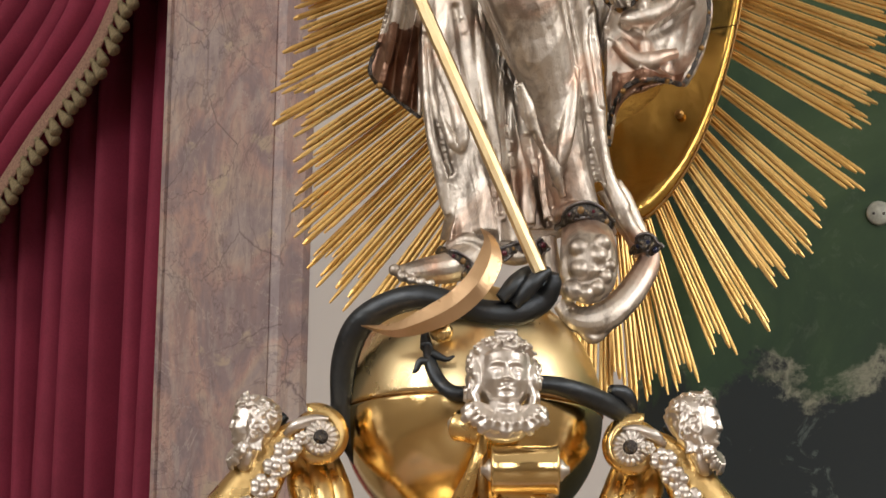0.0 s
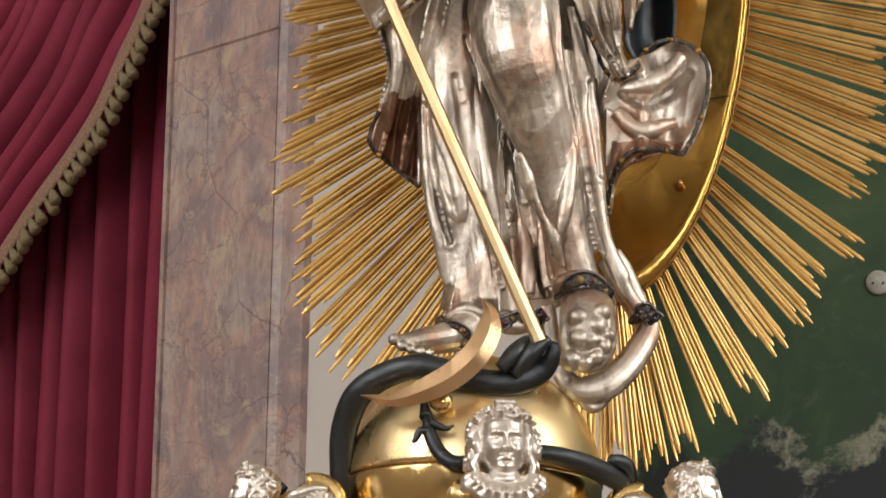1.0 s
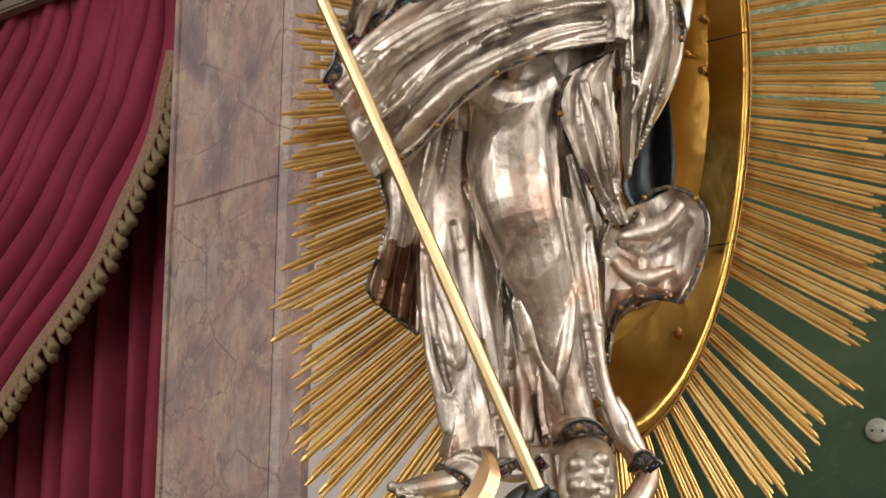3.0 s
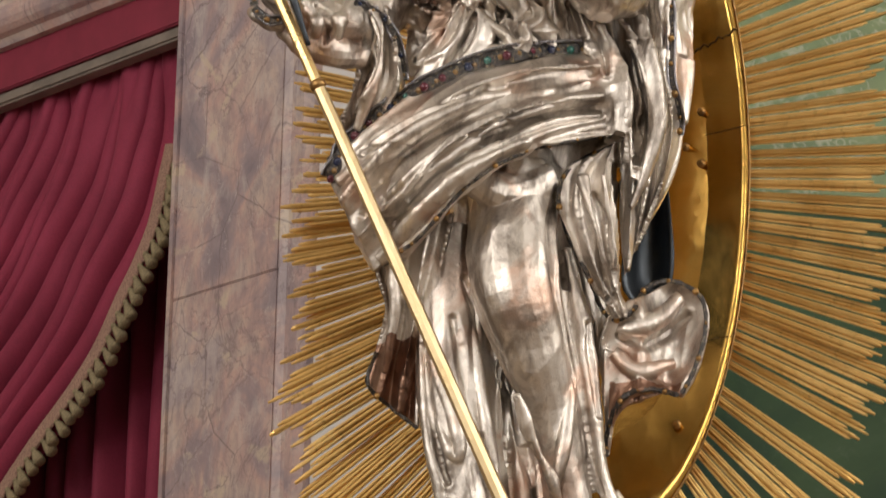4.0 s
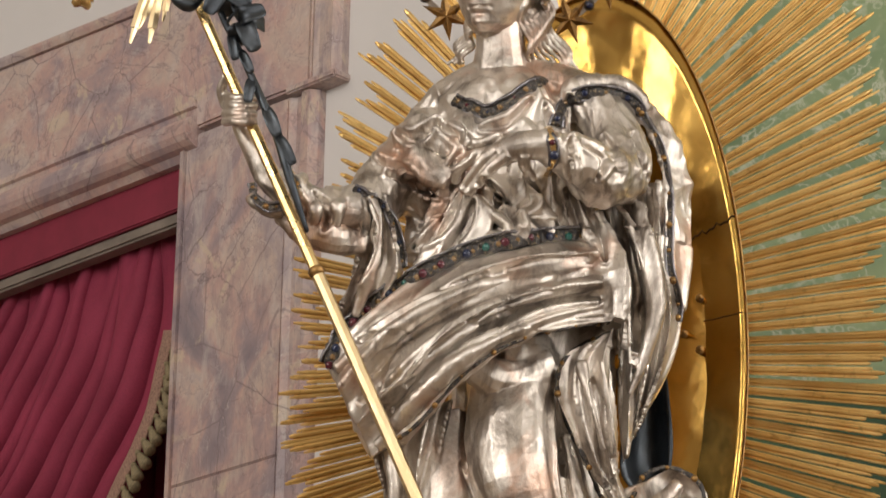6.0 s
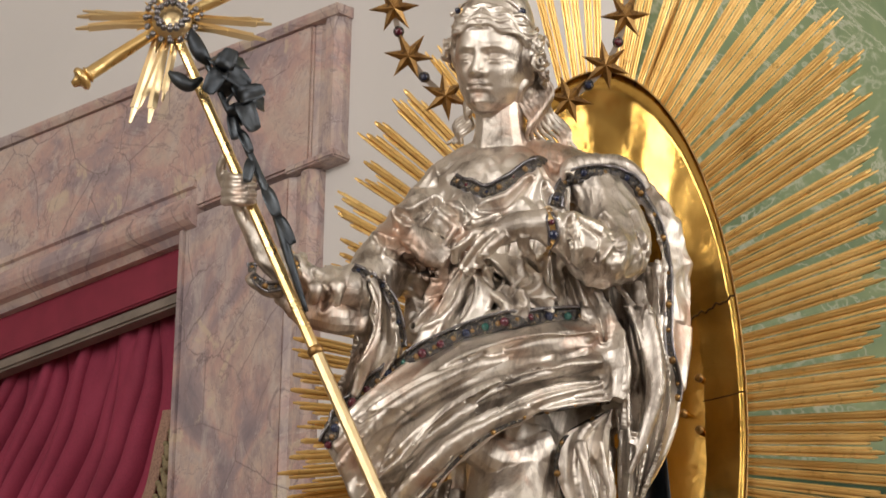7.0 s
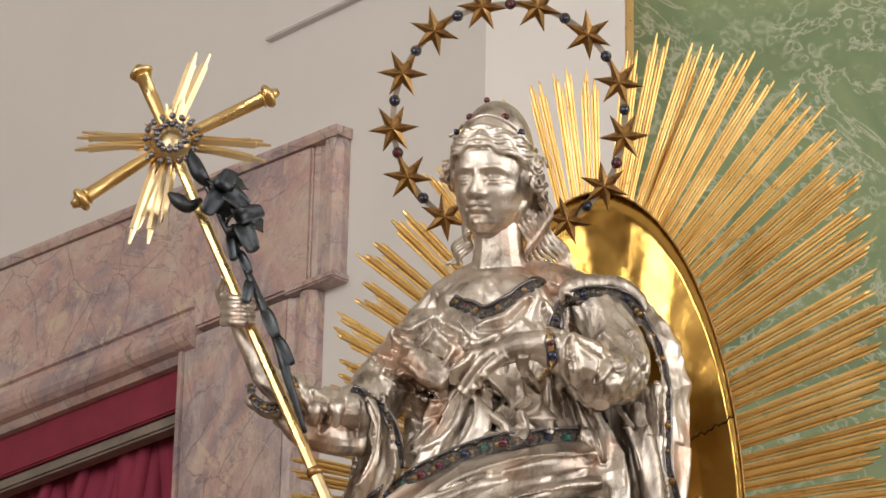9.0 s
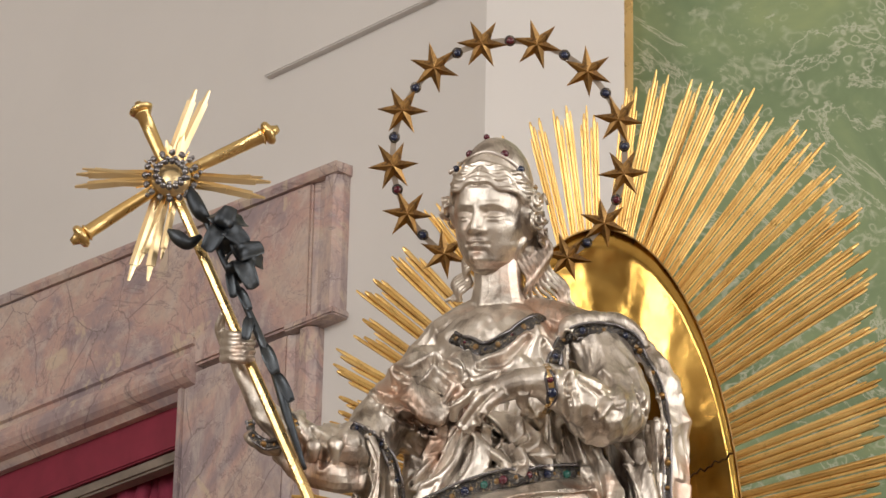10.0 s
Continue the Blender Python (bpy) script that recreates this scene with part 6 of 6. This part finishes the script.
def lily():
    thing = empty("lily_spray", spot(420, -800, 0.24), "blackened metal lily spray with blossoms and leaves wound round the staff", "lily spray")
    swept([(545, -468, 0.22, 4), (515, -560, 0.235, 8), (492, -640, 0.24, 9), (470, -690, 0.25, 8), (448, -740, 0.25, 7), (425, -790, 0.25, 6), (402, -835, 0.25, 6), (382, -880, 0.25, 6), (362, -920, 0.25, 5)], blackened, 8, name="stem", parent=thing)
    swept([(402, -835, 0.25, 4), (412, -850, 0.26, 3), (425, -858, 0.26, 3)], blackened, 6, name="stalk", parent=thing)
    # buds
    swept([(360, -880, 0.25, 5), (338, -868, 0.26, 12), (318, -880, 0.26, 13), (302, -892, 0.26, 3)], blackened, 10, name="bud", parent=thing)
    swept([(375, -905, 0.25, 7), (358, -925, 0.26, 14), (346, -950, 0.26, 12), (342, -968, 0.26, 3)], blackened, 10, name="bud", parent=thing)
    for (a, b), tips in (((400, -890), ((380, -925), (412, -930), (440, -910), (438, -872), (405, -850), (372, -862))),
                         ((428, -838), ((420, -800), (452, -795), (472, -835), (465, -862), (430, -875)))):
        base = spot(a, b, 0.26)
        for k, (x, y) in enumerate(tips):
            bm = bmesh.new()
            leaf_mesh(bm, base, spot(x, y, 0.29 if k % 2 else 0.25), 0.017, 0.014)
            under(thing, link("petal", bm, blackened))
    for (a, b), (x, y), w in (((470, -690), (492, -640), 0.012), ((448, -740), (440, -700), 0.01), ((425, -790), (446, -752), 0.009), ((492, -640), (520, -590), 0.01), ((410, -820), (418, -775), 0.009), ((388, -870), (402, -900), 0.009)):
        bm = bmesh.new()
        leaf_mesh(bm, spot(a, b, 0.25), spot(x, y, 0.265), w, 0.006)
        under(thing, link("leaf", bm, blackened))


lily()


# ---------------------------------------------------------------- ring of stars
def star_halo():
    at = Vector((905, -1021))
    R = 205
    d = -0.04
    thing = empty("star_halo", spot(at.x, at.y + R, d), "ring of twelve old gilt six-pointed stars with dark stones", "halo")
    ctr = spot(at.x, at.y, d)
    face = (EYE - ctr).normalized()
    rt = Vector((0, 0, 1)).cross(face).normalized()
    up = face.cross(rt).normalized()
    k = (ctr - EYE).length / ARC

    def ring_at(deg, r=R, lift=0.0):
        return ctr + rt * (math.cos(radians(deg)) * r * k) + up * (math.sin(radians(deg)) * r * k) + face * lift

    bm = bmesh.new()
    rows = []
    for q in range(133):
        g = -61 - 0 + q * (303 / 132) - 2
        rows.append([bm.verts.new(ring_at(g, R + w, h)) for w, h in ((-5, 0.002), (5, 0.002), (5, -0.002), (-5, -0.002))])
    for a, b in zip(rows, rows[1:]):
        for n in range(4):
            bm.faces.new((a[n], a[(n + 1) % 4], b[(n + 1) % 4], b[n]))
    bm.faces.new(rows[0][::-1])
    bm.faces.new(rows[-1])
    under(thing, link("ring", bm, ring_mat, label="pale greyish metal ring", smooth=False))
    bm = bmesh.new()
    tips, rt_in = 46 * k, 17 * k
    peak = bm.verts.new((0, 0, 0.014))
    low = bm.verts.new((0, 0, -0.004))
    rim = [bm.verts.new((math.cos(math.pi * n / 6) * (tips if n % 2 == 0 else rt_in), math.sin(math.pi * n / 6) * (tips if n % 2 == 0 else rt_in), 0.0)) for n in range(12)]
    for n in range(12):
        bm.faces.new((peak, rim[n], rim[(n + 1) % 12]))
        bm.faces.new((low, rim[(n + 1) % 12], rim[n]))
    star_mesh = bpy.data.meshes.new("star")
    bm.to_mesh(star_mesh)
    bm.free()
    star_mesh.materials.append(star_gold)
    basis = Matrix((rt, up, face)).transposed().to_4x4()
    for deg, spin in zip((104, 76.5, 48, 19.5, -7.5, -34, -59, -123, -150, -175, -203, -229.5), (28, 16, 5, 22, 34, 10, 20, 8, 24, 36, 28, 12)):
        ob = new("star", star_mesh)
        ob.matrix_world = Matrix.Translation(ring_at(deg, R, 0.006)) @ basis @ pose(0, 0, 0, 0, 0, spin + 30)
        under(thing, ob)
    for n, deg in enumerate((90, 62, 34, 6, -21, -47, -137, -163, -189, -216, -243)):
        bm = bmesh.new()
        ball(bm, ring_at(deg, R, 0.006), 7.5 * k, 12, 8, (1, 0.8, 1))
        stone_ob = under(thing, link("stone", bm, gems[(0, 1, 1, 1, 0, 1, 1, 0, 1, 1, 1)[n]]))
        bm = bmesh.new()
        lathe(bm, [(9.5 * k, 0.0), (10 * k, 0.003), (7 * k, 0.006)], Matrix.Translation(ring_at(deg, R, 0.002)) @ basis, 14)
        link("setting", bm, iron, stone_ob)


ring_mat = plain("pale_ring", (0.5, 0.44, 0.38), 0.4, 0.3, 0.15, 60, 0.1)
star_halo()


def diadem():
    thing = empty("diadem", DIADEM[0], "silver diadem set with garnets and a blue stone", "diadem")
    bm = bmesh.new()
    tube(bm, DIADEM_LINE, 0.004, 8)
    under(thing, link("band", bm, cast_silver))
    for n, p in enumerate(DIADEM):
        bm = bmesh.new()
        ball(bm, p, (0.0065, 0.0075, 0.006, 0.008, 0.0085, 0.007)[n], 12, 8)
        under(thing, link("stone", bm, gems[(1, 0, 0, 0, 1, 3)[n]]))


diadem()


# ---------------------------------------------------------------- small fixtures on the wall
def wall_plate():
    thing = empty("wall_disc", spot(1549, 378, 0, 7.355), "small worn metal disc fixed to the green panel", "disc")
    bm = bmesh.new()
    lathe(bm, [(0.026, 0.0), (0.026, 0.004), (0.022, 0.007)], Matrix.Translation(spot(1549, 378, 0, 7.358)) @ pose(0, 0, 0, 90, 0, 0), 24)
    under(thing, link("disc", bm, plain("worn_tin", (0.4, 0.42, 0.38), 0.5, 0.3, 0.25, 80)))
    for s in (-1, 1):
        bm = bmesh.new()
        ball(bm, spot(1549 + 9 * s, 378, 0, 7.349), 0.003, 8, 6)
        under(thing, link("screw", bm, iron))


wall_plate()
for a, b in ((482, -1237), (632, -1240)):
    s, z = on_wall(a, b, 0.064)
    bm = bmesh.new()
    ball(bm, (s, 0.062, z), 0.004, 10, 6, (1, 0.5, 1))
    bm.transform(WALL)
    link("screw", bm, iron, board)
